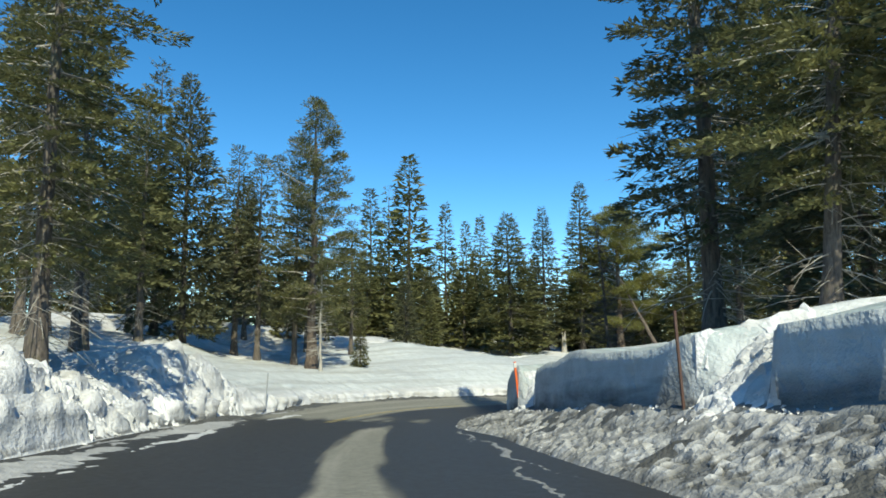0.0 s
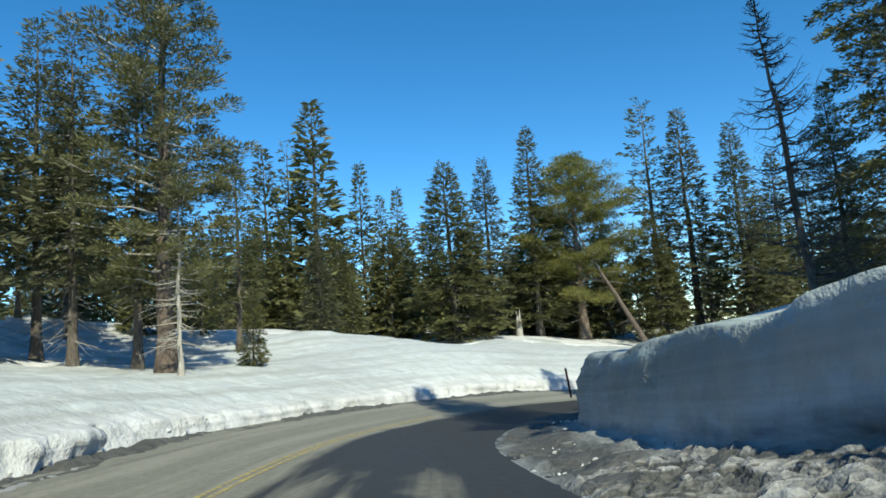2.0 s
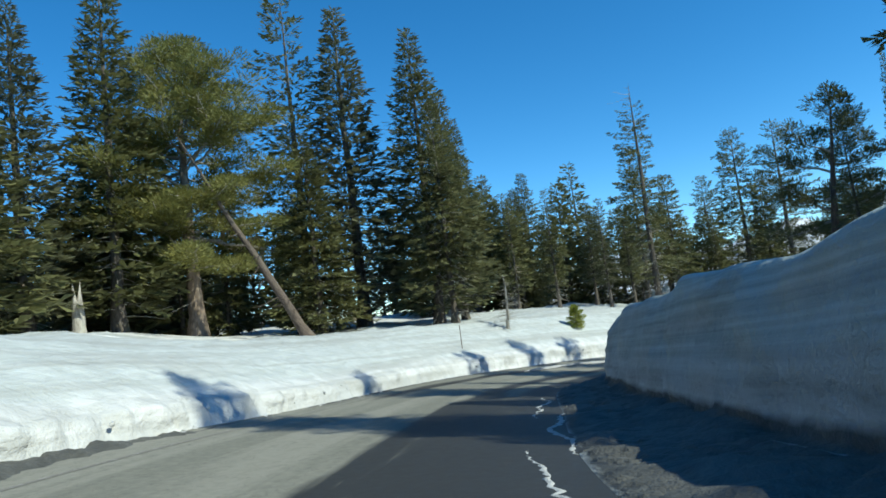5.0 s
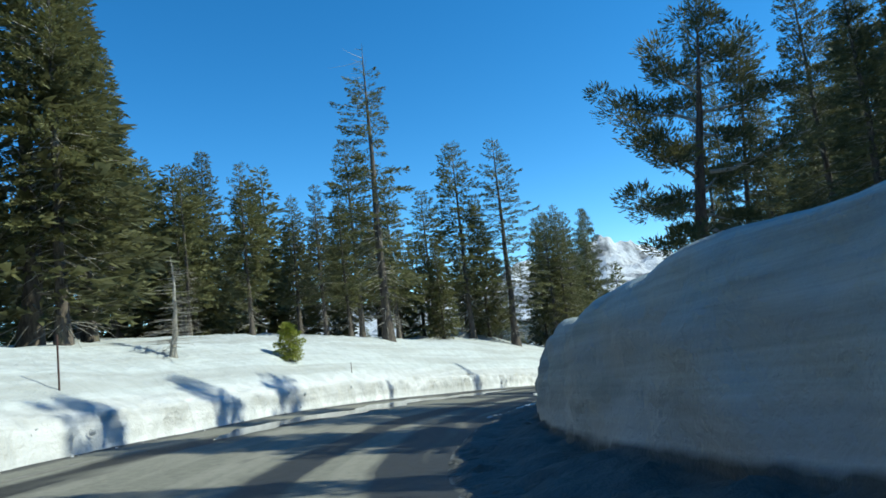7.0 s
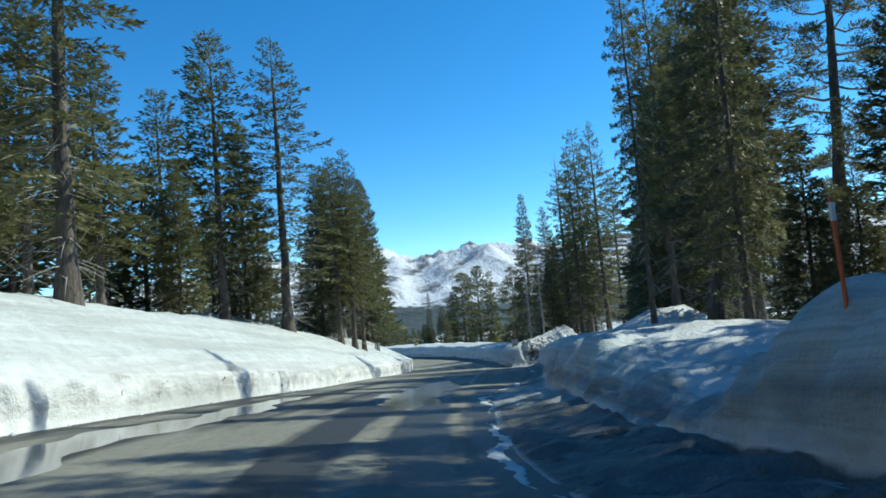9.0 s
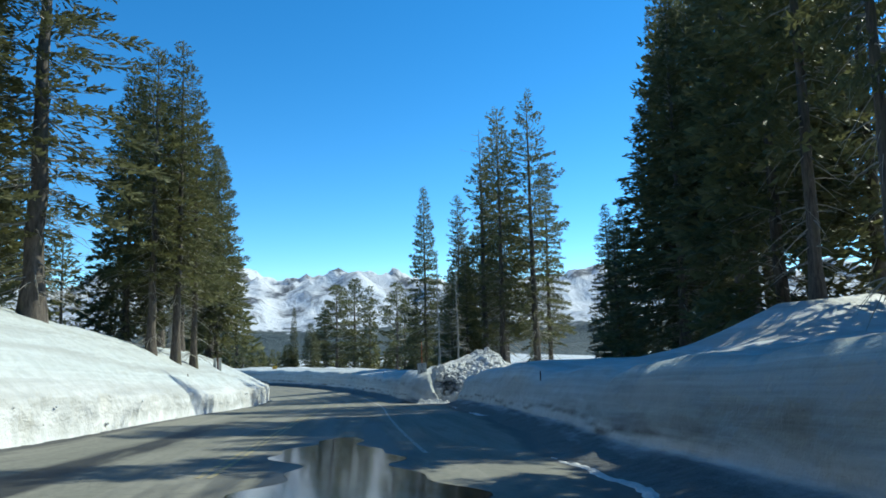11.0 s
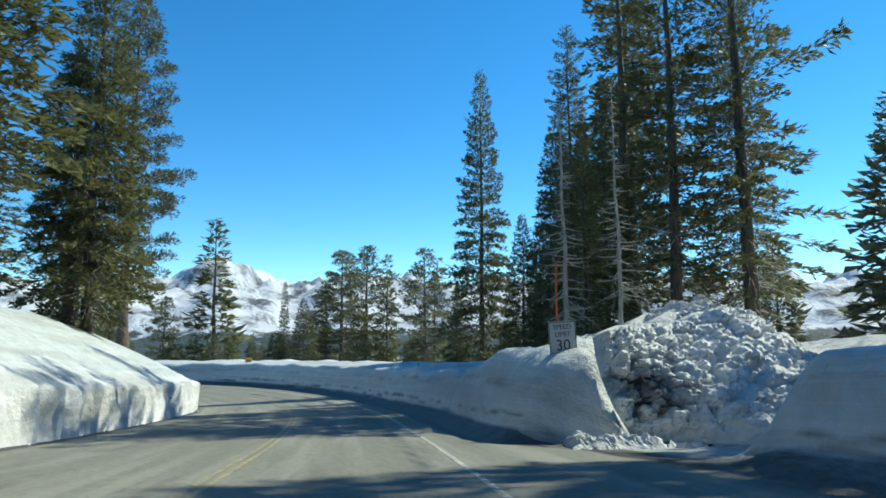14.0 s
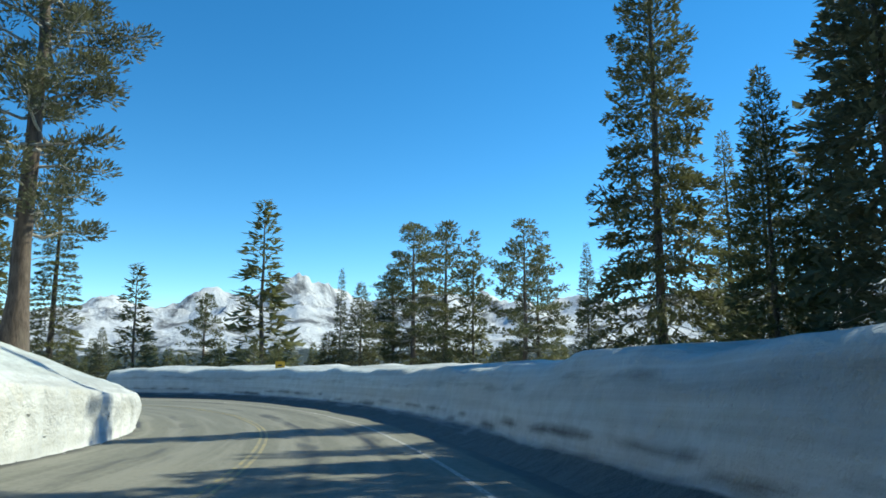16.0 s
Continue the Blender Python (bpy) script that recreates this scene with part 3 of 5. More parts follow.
build_heap("snow_heap", "jagged tumbled snow in the breach beside the speed limit sign", 172.6, 177.0, lambda s: 5.7 + 0 * s, lambda s: 12.6 + 0 * s, .06, .42, .50, lambda s, v: .12 + .3 * smooth(170.6, 169.4, s), .04, .34, .5, True)
build_heap("snow_heap", "white broken snow slid down beside the orange stake", 21.9, 23.9, lambda s: RIGHT_FOOT(s) - .7, lambda s: RIGHT_FOOT(s) + 2.1, .06, .20, .42, lambda s, v: .03 + 0 * s, .04, .10, .3)
build_heap("snow_heap", "snow slid down at the gap in the cut wall", 8.2, 10.5, lambda s: RIGHT_FOOT(s) - .8, lambda s: RIGHT_FOOT(s) + 2.3, .07, .24, .5, lambda s, v: .03 + .15 * smooth(.3, 0, v), .04, .12, .35)
build_heap("slush_heap", "grey crumbled slush at the foot of the cut wall", -4, 30, lambda s: RIGHT_EDGE(s) - .15, lambda s: RIGHT_FOOT(s) - .03, .075, .14, .19, lambda s, v: .53 + .12 * smooth(22, 27, s), .10)
# slush blackness is part dirt, part the wall's shade put into the colour
build_heap("slush_heap", "black frozen slush along the shaded wall", 28, 104, lambda s: RIGHT_EDGE(s) - .2, lambda s: RIGHT_FOOT(s) - .03, .13, .10, .34, lambda s, v: .75 + .35 * smooth(32, 44, s) - .45 * smooth(.72, 1, v), .0)

build_heap("snow_heap", "bright tumbled snow at the corner of the breach", 168.2, 169.9, lambda s: 4.3 + .2 * (s - 168.4), lambda s: 6.6 + 0 * s, .05, .24, .36, lambda s, v: .04 + .2 * smooth(.25, 0, v), .22, .08, .5)


def build_talus():
    """The steep broken back of the breach, seen along the road: a face of tumbled blocks."""
    u, v = np.meshgrid(np.linspace(0, 1, 110), np.linspace(0, 1, 84), indexing="ij")     # across, and up the face
    u, v = u.ravel(), v.ravel()
    o = 6.0 + 7.6 * u
    foot = 170.3 - 2.4 * smooth(0, .5, u) + .3 * np.sin(u * 9)
    rim = breach_rim(o)
    s = foot + (rim - foot) * v ** 1.15
    top = 2.7 + 1.1 * np.clip(u / .8, 0, 1) + .12 * np.sin(u * 13) - 1.4 * smooth(.82, 1, u)
    base = road_height(s, o)
    z = base + .05 + (top - .05) * v ** .9
    x, y = spot(s, o)
    up = z - base
    h = blocks(o * 1.0, up * 1.15 + .4 * s, .62) + .55 * blocks(o + 30, up * 1.15, .28) + .28 * blocks(o + 60, up * 1.15, .12)
    edge = smooth(0, .05, u) * smooth(1, .9, u) * smooth(0, .08, v) * (.35 + .65 * smooth(1, .95, v))
    push = edge * (.42 * h + .10) - .12 * (1 - edge)
    ax, ay = np.interp(s, RUN, AHEAD[:, 0]), np.interp(s, RUN, AHEAD[:, 1])
    ob = mesh_object("snow_heap", np.stack([x - ax * push * .8, y - ay * push * .8, z + push * .5], 1), sheet(110, 84), SNOW, smooth_faces=False)
    a = ob.data.attributes.new("dirt", "FLOAT", "POINT")
    # a shaded cavity is painted on the face around o 7.2
    a.data.foreach_set("value", ((.06 + .40 * np.exp(-((o - 7.2) / 1.1) ** 2) * smooth(.85, .55, v) * smooth(.05, .2, v)) * np.clip(1.1 - 1.4 * h, .2, 1.7)).astype(np.float32))
    lay_out(ob, o, up + h)
    tagged(ob, "steep face of tumbled snow blocks beside the speed limit sign", "snow heap", kind="stuff")


build_talus()


# ---- the land out to the horizon ----
def build_land():
    near = np.arange(-60, 261, 4.0)
    grow = np.cumsum(4 * 1.16 ** np.arange(1, 36))
    xs = np.r_[-60 - grow[:30][::-1], near, 260 + grow]
    near = np.arange(-60, 201, 4.0)
    ys = np.r_[-60 - grow[:32][::-1], near, 200 + grow[:32]]
    x, y = np.meshgrid(xs, ys, indexing="ij")
    z = country(x, y).ravel()
    s, o = station(x.ravel(), y.ravel())
    hidden = (s > -17) & (s < 247) & (o > -20) & (o < 16.5)
    z = np.where(hidden, ground(x.ravel(), y.ravel()) - 4.5, z)
    ob = mesh_object("ground", np.stack([x.ravel(), y.ravel(), z], 1), sheet(*x.shape), SNOW)
    lay_out(ob, x.ravel(), y.ravel())
    tagged(ob, "snow-covered forest floor falling to a wide valley", "snow field", kind="structure")


build_land()


def mountain_material():
    n = Nodes("mountain_snow")
    p = n.world_place()
    wood = n.noise(p, .012, 6, .62)
    rock = n.noise(n.world_place((1, 1, .4)), .006, 7, .7, .4)
    high = n.sum("MULTIPLY", n.value("wooded"), 1.0)
    trees = n.ramp(n.sum("ADD", wood, n.sum("MULTIPLY", n.sum("SUBTRACT", high, .5), .55)), (.50, 0.0), (.60, 1.0))
    color = n.mix(n.ramp(rock, (.50, 0.0), (.62, 1.0)), (.58, .59, .62), (.10, .105, .12))
    color = n.mix(trees, color, (.035, .05, .05))
    return n.done(color, .8, rock, .9, 48.0)


def build_mountains():
    turn = np.radians(np.arange(-66, 40, .27))
    reach = np.r_[np.linspace(1700, 4300, 70)]
    a, r = np.meshgrid(turn, reach, indexing="ij")
    d = np.degrees(a)
    crest = np.interp(d, [-66, -50, -42, -36, -30, -22, -14, -8, -3, 0, 3, 6, 10, 16, 24, 40], [2.0, 3.2, 4.2, 3.9, 3.8, 3.6, 4.0, 4.6, 3.8, 4.5, 5.5, 4.8, 4.1, 3.4, 2.8, 2.2])
    x, y = 110 + r * np.cos(a), 60 + r * np.sin(a)
    ridge = np.array([noise.ridged_multi_fractal((p / 860, q / 860, .3), 1.0, 2.1, 6, .9, 2.0) for p, q in zip(x.ravel(), y.ravel())]).reshape(x.shape)
    soft = np.array([noise.fractal((p / 300, q / 300, 4), .9, 2.0, 5) for p, q in zip(x.ravel(), y.ravel())]).reshape(x.shape)
    crag = np.array([noise.ridged_multi_fractal((p / 420 + 7, q / 420, .9), .9, 2.2, 5, .9, 2.0) for p, q in zip(x.ravel(), y.ravel())]).reshape(x.shape)
    u = (r - 1700) / 2600
    lift = smooth(.12, .86, u) * (1 - .35 * smooth(.9, 1, u))
    top = np.tan(np.radians(crest)) * 3900
    z = -95 + (top + 85) * lift * (.46 + .26 * ridge + .25 * crag + .10 * soft) + 18 * ridge * smooth(0, .2, u)
    ob = mesh_object("mountain_range", np.stack([x.ravel(), y.ravel(), z.ravel()], 1), sheet(*x.shape)[:, ::-1], mountain_material())
    f = ob.data.attributes.new("wooded", "FLOAT", "POINT")
    f.data.foreach_set("value", (1 - smooth(-75, 60, z)).ravel().astype(np.float32))
    tagged(ob, "far snowy mountain range with bare ridges and dark woods", "mountain", kind="structure")


build_mountains()


# ---- the road ----
def road_point(s, o, lift=0.0):
    x, y = spot(s, o)
    return np.stack([x, y, road_height(s, o) + lift], -1)


def build_road():
    s = np.arange(-17.5, 247, .6)
    left, edge = LEFT_FOOT(s) - .12, RIGHT_EDGE(s) + .25
    across = np.linspace(0, 1, 40)
    o = left[:, None] + (edge - left)[:, None] * across
    s = np.repeat(s[:, None], o.shape[1], 1)
    ob = mesh_object("road", road_point(s, o).reshape(-1, 3), sheet(*s.shape)[:, ::-1], ASPHALT)
    sf, of = s.ravel(), o.ravel()
    # wetness: dark lanes at the start with a dry strip between the wheels, dry in the sun further on, melt along the foot of the walls
    lane = np.exp(-((of + .1) / .55) ** 2) * (1 - smooth(20, 30, sf))
    first = (1 - smooth(24, 34, sf)) * (.80 - .75 * lane - .1 * smooth(3, 4, of))
    bend = smooth(26, 36, sf) * (1 - smooth(66, 78, sf)) * (.05 + .70 * smooth(-2.6, -1.2, of))
    tracks = .36 * np.exp(-((of + .95) / .4) ** 2) + .36 * np.exp(-((of - .75) / .35) ** 2) + .3 * np.exp(-((of + 4.9) / .5) ** 2)
    mid = smooth(66, 78, sf) * (1 - smooth(136, 152, sf)) * (.27 + 1.5 * tracks + .25 * np.exp(-((sf - 116) / 14) ** 2))
    last = smooth(136, 152, sf) * (.20 + .75 * tracks)
    wet = first + bend + mid + last + .45 * np.exp(-((of - LEFT_FOOT(sf)) / .45) ** 2) + .5 * np.exp(-((of - RIGHT_EDGE(sf)) / .5) ** 2)
    a = ob.data.attributes.new("wet", "FLOAT", "POINT")
    a.data.foreach_set("value", wet.astype(np.float32))
    lay_out(ob, sf, of)
    tagged(ob, "mountain road of cracked asphalt, part wet and part dry", "road", kind="structure")


build_road()


def build_line(start, end, offset, width, material, label):
    s = np.arange(start, end, .5)
    edges = np.stack([road_point(s, offset(s) - width / 2, .006), road_point(s, offset(s) + width / 2, .006)], 1)
    ob = mesh_object("lane_line", edges.reshape(-1, 3), sheet(len(s), 2)[:, ::-1], material)
    tagged(ob, label, "road line", kind="structure")


for shift in (-.09, .09):
    build_line(26, 48, lambda s: -2.3 + shift + 0 * s, .09, OLD_YELLOW, "worn yellow centre line on the asphalt")
    build_line(128, 246, lambda s: -2.3 + shift + 0 * s, .09, YELLOW, "worn yellow centre line on the asphalt")
build_line(132, 246, lambda s: 1.54 + 0 * s, .11, WHITE, "faded white edge line on the asphalt")
build_line(34, 90, lambda s: -5.6 + 0 * s, .11, OLD_WHITE, "faded white edge line on the asphalt")


# ---- trees ----
def stem(points, radii, sides=8):
    """A tapered tube through points."""
    points, radii = np.asarray(points, float), np.asarray(radii, float)
    way = np.gradient(points, axis=0)
    way /= np.linalg.norm(way, axis=1)[:, None] + 1e-9
    ref = np.where(np.abs(way[:, 2:3]) > .9, [[1.0, 0, 0]], [[0, 0, 1.0]])
    a = np.cross(way, ref)
    a /= np.linalg.norm(a, axis=1)[:, None]
    b = np.cross(way, a)
    t = np.arange(sides) * 2 * math.pi / sides
    ring = points[:, None] + radii[:, None, None] * (np.cos(t)[None, :, None] * a[:, None] + np.sin(t)[None, :, None] * b[:, None])
    k, i = len(points), np.arange(len(points) * sides).reshape(len(points), sides)
    n = np.roll(i, -1, 1)
    return ring.reshape(-1, 3), np.stack([i[:-1], n[:-1], n[1:], i[1:]], -1).reshape(-1, 4)


class Heap:
    """Gathers many small pieces into one mesh."""
    def __init__(self):
        self.v, self.f, self.n = [], [], 0

    def add(self, verts, faces):
        self.v.append(verts)
        self.f.append(faces + self.n)
        self.n += len(verts)

    def object(self, name, material, parent, label="", smooth_faces=True):
        return mesh_object(name, np.vstack(self.v), np.vstack(self.f), material, parent, label, smooth_faces)


def sprays(base, way, length, width, rng, up=None, tilt=.8):
    """Needle sprays: at each base a thin blade along way. Returns verts and triangles."""
    count = len(base)
    way = way / (np.linalg.norm(way, axis=1)[:, None] + 1e-9)
    spin = rng.normal(size=(count, 3)) * tilt + (np.array([0, 0, 1.0]) if up is None else up)
    side = np.cross(way, spin)
    side /= np.linalg.norm(side, axis=1)[:, None] + 1e-9
    length, width = length[:, None], width[:, None]
    skew = rng.uniform(-.5, .5, (count, 1))
    v = np.stack([base - side * width * .35, base + way * length + side * width * skew, base + way * length * rng.uniform(.35, .75, (count, 1)) + side * width], 1).reshape(-1, 3)
    return v, np.arange(count)[:, None] * 3 + np.array([0, 1, 2])


def trunk_of(height, radius, rng, bend=.02, sides=10):
    k = 14
    z = np.linspace(0, 1, k)
    sway = np.cumsum(rng.normal(0, bend, (k, 2)), 0) * height * .08
    pts = np.stack([sway[:, 0] - sway[0, 0], sway[:, 1] - sway[0, 1], z * height], 1)
    r = radius * ((1 - z) ** .85 * .93 + .07 * (1 - z) + .01) * (1 + .5 * np.exp(-z * 30))
    return pts, r


def on_trunk(pts, z):
    return np.stack([np.interp(z, pts[:, 2], pts[:, 0]), np.interp(z, pts[:, 2], pts[:, 1]), z], -1)


def fir(name, seed, height=20.0, reach=2.6, bare=.15, droop=.35, thick=.3, whorl=.6, fine=1.0, ragged=.2, gaps=0.0, dead=14, needles=None, bark=None, label="", blunt=.8, arms=7, tip_dead=False, shelf=.30, lop=0.0):
    """A conifer: a straight trunk, tiers of limbs and on each limb a flat fern of small needle sprays."""
    rng = np.random.default_rng(seed)
    tree = new(name)
    pts, r = trunk_of(height, thick, rng)
    v, f = stem(np.vstack([[pts[0] - [0, 0, .8]], pts]), np.r_[r[0] * 1.1, r])
    mesh_object("trunk", v, f, bark or FIR_BARK, tree)
    crown, limbs = Heap(), Heap()
    up = np.array([0, 0, 1.0])
    blade = .235 * fine ** -.44                              # length of one spray
    z, favoured = bare * height, rng.uniform(0, 6.283)
    end = height * (.90 if tip_dead else .992)
    while z < end:
        u = (z - bare * height) / (height * (1 - bare))
        tier = rng.uniform(1 - ragged, 1 + ragged * .6)
        full = reach * tier * ((1 - u) ** blunt * .96 + .04) * (.50 + .50 * min(1, u / .10 + .2))
        count = arms if u < .8 else max(4, arms - 2)
        spin = rng.uniform(0, 6.283)
        for k in range(count):
            if rng.random() < gaps:
                continue
            turn = spin + (k + rng.uniform(-.35, .35)) * 6.283 / count
            long = full * rng.uniform(1 - 1.3 * ragged, 1 + ragged) * (1 + lop * math.cos(turn - favoured))
            if long < .07:
                continue
            at = on_trunk(pts, min(z + rng.normal(0, .18) * whorl, height * .995))
            out = np.array([math.cos(turn), math.sin(turn), 0])
            cross = np.array([-out[1], out[0], 0])
            slope = .75 * u ** 2.2 - droop * (1 - u) ** .7 + rng.normal(0, .08)
            q = np.linspace(0, 1, 6)
            side = rng.normal(0, .12) * long
            line = at + out * (long * q)[:, None] + cross * (side * q ** 2)[:, None] + up * (long * (slope * q + .10 * np.sin(q * 3.1) * (1 - u) + .10 * (1 - u) * q ** 4))[:, None]
            if rng.random() < .08 + .5 * fine:
                limbs.add(*stem(line[[0, 2, 4]], np.array([.036, .022, .008]) * (.5 + long / 3), 3))
            wide = .13 + shelf * long * .62
            n = max(4, int((6 + 44 * long * (.6 + .4 * wide)) * (.10 + .90 * fine) * (1.2 + .3 * u)))
            start = min(.30, .06 + .10 * (1 - u))
            pos = start + (1 - start) * rng.uniform(0, 1, n) ** .72
            base = np.stack([np.interp(pos, q, line[:, c]) for c in range(3)], 1)
            hand = np.where(np.arange(n) % 2 == 0, 1.0, -1.0)[:, None]
            half = wide * (1.04 - pos) ** .55 * np.minimum(1, (pos - start) * 2.6 + .15)
            apart = rng.uniform(0, 1, n) ** .8 * half
            base = base + cross * hand * apart[:, None] + out * (apart * .6)[:, None] + up * (-apart * .22 + rng.normal(-.02, .03 + .012 * long, n))[:, None]
            way = out * rng.uniform(.55, 1.0, (n, 1)) + cross * hand * rng.uniform(.0, .85, (n, 1)) + up * (rng.normal(-.10, .30, (n, 1)) + .35 * u)
            size = blade * rng.uniform(.6, 1.35, n) * (.85 + .15 * min(long, 2.5)) * (1.1 - .3 * u)
            crown.add(*sprays(base, way, size, size * .28, rng, tilt=.5))
        z += whorl * rng.uniform(.65, 1.3) * (1 - .55 * u)
    if not tip_dead:
        n = max(8, int(22 * fine))
        top = on_trunk(pts, rng.uniform(height * .955, height * .998, n))
        crown.add(*sprays(top, np.stack([rng.normal(0, .55, n), rng.normal(0, .55, n), np.ones(n)], 1), np.full(n, .32), np.full(n, .05), rng))
    for k in range(dead):
        z = rng.uniform(.04, max(bare, .12) + .25) * height
        turn, long = rng.uniform(0, 6.283), rng.uniform(.4, 1.0) * reach * .8
        at = on_trunk(pts, z)
        q = np.linspace(0, 1, 4)[:, None]
        out = np.array([math.cos(turn), math.sin(turn), -.2 + rng.normal(0, .18)])
        limbs.add(*stem(at + out * long * q + up * (-.2 * long) * q ** 2, np.array([.030, .022, .015, .006]), 3))
        for j in range(3 if fine > 1 else 1):
            p = at + out * long * rng.uniform(.3, .95)
            w = out + rng.normal(0, .7, 3)
            limbs.add(*stem(np.stack([p, p + w * long * .28]), np.array([.012, .004]), 3))
    if tip_dead:
        for k in range(26):
            at = on_trunk(pts, rng.uniform(.80, .985) * height)
            w = np.r_[rng.normal(0, 1, 2), rng.uniform(-.1, .4)] * rng.uniform(.3, .8)
            limbs.add(*stem(np.stack([at, at + w * .5, at + w + [0, 0, .12]]), np.array([.024, .014, .005]), 3))
    tagged(crown.object("crown", needles or FIR_NEEDLES, tree), kind="stuff")
    tagged(limbs.object("branching", BARE_WOOD, tree), kind="stuff")
    return tagged(tree, label, "tree", "conifers beside the road")


def pine(name, seed, height=15.0, reach=3.2, bare=.35, thick=.28, arms=46, tuft=1.0, needles=None, label="", lop=.35, flat=1.0, round_top=.55, heads_per=2.4, ball=1.0, bark=None, droop=.25, inner=.40, shelf=.42, dead=12):
    """A pine: a bare lower trunk and bent limbs that carry dense flat cushions of long needles."""
    rng = np.random.default_rng(seed)
    tree = new(name)
    up = np.array([0, 0, 1.0])
    pts, r = trunk_of(height, thick, rng, .03)
    v, f = stem(np.vstack([[pts[0] - [0, 0, .8]], pts]), np.r_[r[0] * 1.1, r])
    mesh_object("trunk", v, f, bark or PINE_BARK, tree)
    crown, limbs = Heap(), Heap()
    for k in range(arms):
        u = (k + rng.uniform(0, 1)) / arms
        z = height * (bare + (1 - bare) * u * .985)
        full = reach * (math.sin(math.pi * min(1, (u * .9 + .12) ** round_top)) ** .7 * .9 + .12) * rng.uniform(1 - lop, 1 + lop * .5)
        turn = k * 2.4 + rng.normal(0, .4)
        out = np.array([math.cos(turn), math.sin(turn), 0])
        slope = -droop + (.5 + droop) * u + rng.normal(0, .12)
        q = np.linspace(0, 1, 6)
        at = on_trunk(pts, z)
        wob = np.cumsum(rng.normal(0, .05, (6, 3)), 0) * full
        line = at + out * (full * q)[:, None] + up * (full * (slope * q + .18 * q ** 2))[:, None] * flat + wob
        limbs.add(*stem(line, np.linspace(.055, .012, 6) * (.6 + full / 4), 4))
        heads = max(2, int(full * heads_per))
        for j in range(heads):
            p0 = inner + (1.02 - inner) * (j + rng.uniform(0, 1)) / heads
            twig = np.array([np.interp(p0 - .1, q, line[:, c]) for c in range(3)])
            base = np.array([np.interp(p0, q, line[:, c]) for c in range(3)]) + rng.normal(0, 1, 3) * np.array([.26, .26, .10]) * (full * .22 + .25)
            limbs.add(*stem(np.stack([twig, base]), np.array([.018, .006]), 3))
            n = int(85 * tuft)
            w = rng.normal(size=(n, 3)) + up * .25
            w /= np.linalg.norm(w, axis=1)[:, None]
            wide = ball * rng.uniform(.7, 1.25)
            spread = rng.uniform(0, 1, (n, 1)) ** .45
            size = rng.uniform(.15, .28, n) * ball ** .4 / min(tuft, 1.6) ** .3
            crown.add(*sprays(base + w * spread * wide * np.array([.50, .50, .50 * shelf]) * rng.uniform(.75, 1.0, (n, 1)), w * [1, 1, .7] + out * .35 + up * .45, size, size * .24 / min(tuft, 1.5) ** .3, rng, rng.normal(size=(n, 3))))
    for k in range(dead):
        z = rng.uniform(.12, bare + .15) * height
        turn, long = rng.uniform(0, 6.283), rng.uniform(.3, .8) * reach * .5
        out = np.array([math.cos(turn), math.sin(turn), rng.normal(-.1, .2)])
        at = on_trunk(pts, z)
        limbs.add(*stem(np.stack([at, at + out * long * .5, at + out * long + [0, 0, -.1]]), np.array([.03, .02, .006]), 3))
    tagged(crown.object("crown", needles or PINE_NEEDLES, tree), kind="stuff")
    tagged(limbs.object("branching", BARE_WOOD, tree), kind="stuff")
    return tagged(tree, label, "tree", "conifers beside the road")


def snag(name, seed, height=12.0, thick=.16, arms=110, reach=2.1, label="", droop=.2, lean=0.0, bark=None, lift=.12, twigs=4):
    """A dead conifer: a trunk with bare limbs, bent up at the ends by lift."""
    rng = np.random.default_rng(seed)
    tree = new(name)
    pts, r = trunk_of(height, thick, rng, .05)
    pts[:, 0] += lean * pts[:, 2]
    v, f = stem(np.vstack([[pts[0] - [0, 0, .8]], pts]), np.r_[r[0] * 1.1, r])
    mesh_object("trunk", v, f, bark or BARE_WOOD, tree)
    limbs = Heap()
    for k in range(arms):
        u = rng.uniform(.12, .97)
        turn, long = rng.uniform(0, 6.283), reach * (1.05 - u) * rng.uniform(.4, 1.1)
        out = np.array([math.cos(turn), math.sin(turn), -droop + rng.normal(0, .15)])
        at = on_trunk(pts, u * height)
        q = np.linspace(0, 1, 4)[:, None]
        limbs.add(*stem(at + out * long * q + np.array([0, 0, lift * long]) * q ** 2 + np.cumsum(rng.normal(0, .03, (4, 3)), 0), np.array([.042, .03, .018, .006]), 3))
        for j in range(twigs):
            f = rng.uniform(.25, .98)
            p = at + out * long * f + np.array([0, 0, lift * long]) * f ** 2
            w = out * .5 + rng.normal(0, .5, 3)
            limbs.add(*stem(np.stack([p, p + w * long * .25]), np.array([.012, .004]), 3))
    tagged(limbs.object("branching", bark or BARE_WOOD, tree), kind="stuff")
    return tagged(tree, label, "dead tree", "dead trees beside the road")


LEVELS = {"near": .70, "mid": .25, "far": .04}            # how finely the needles are built, by the distance from the road
COUNT = {"near": 2, "mid": 3, "far": 2}


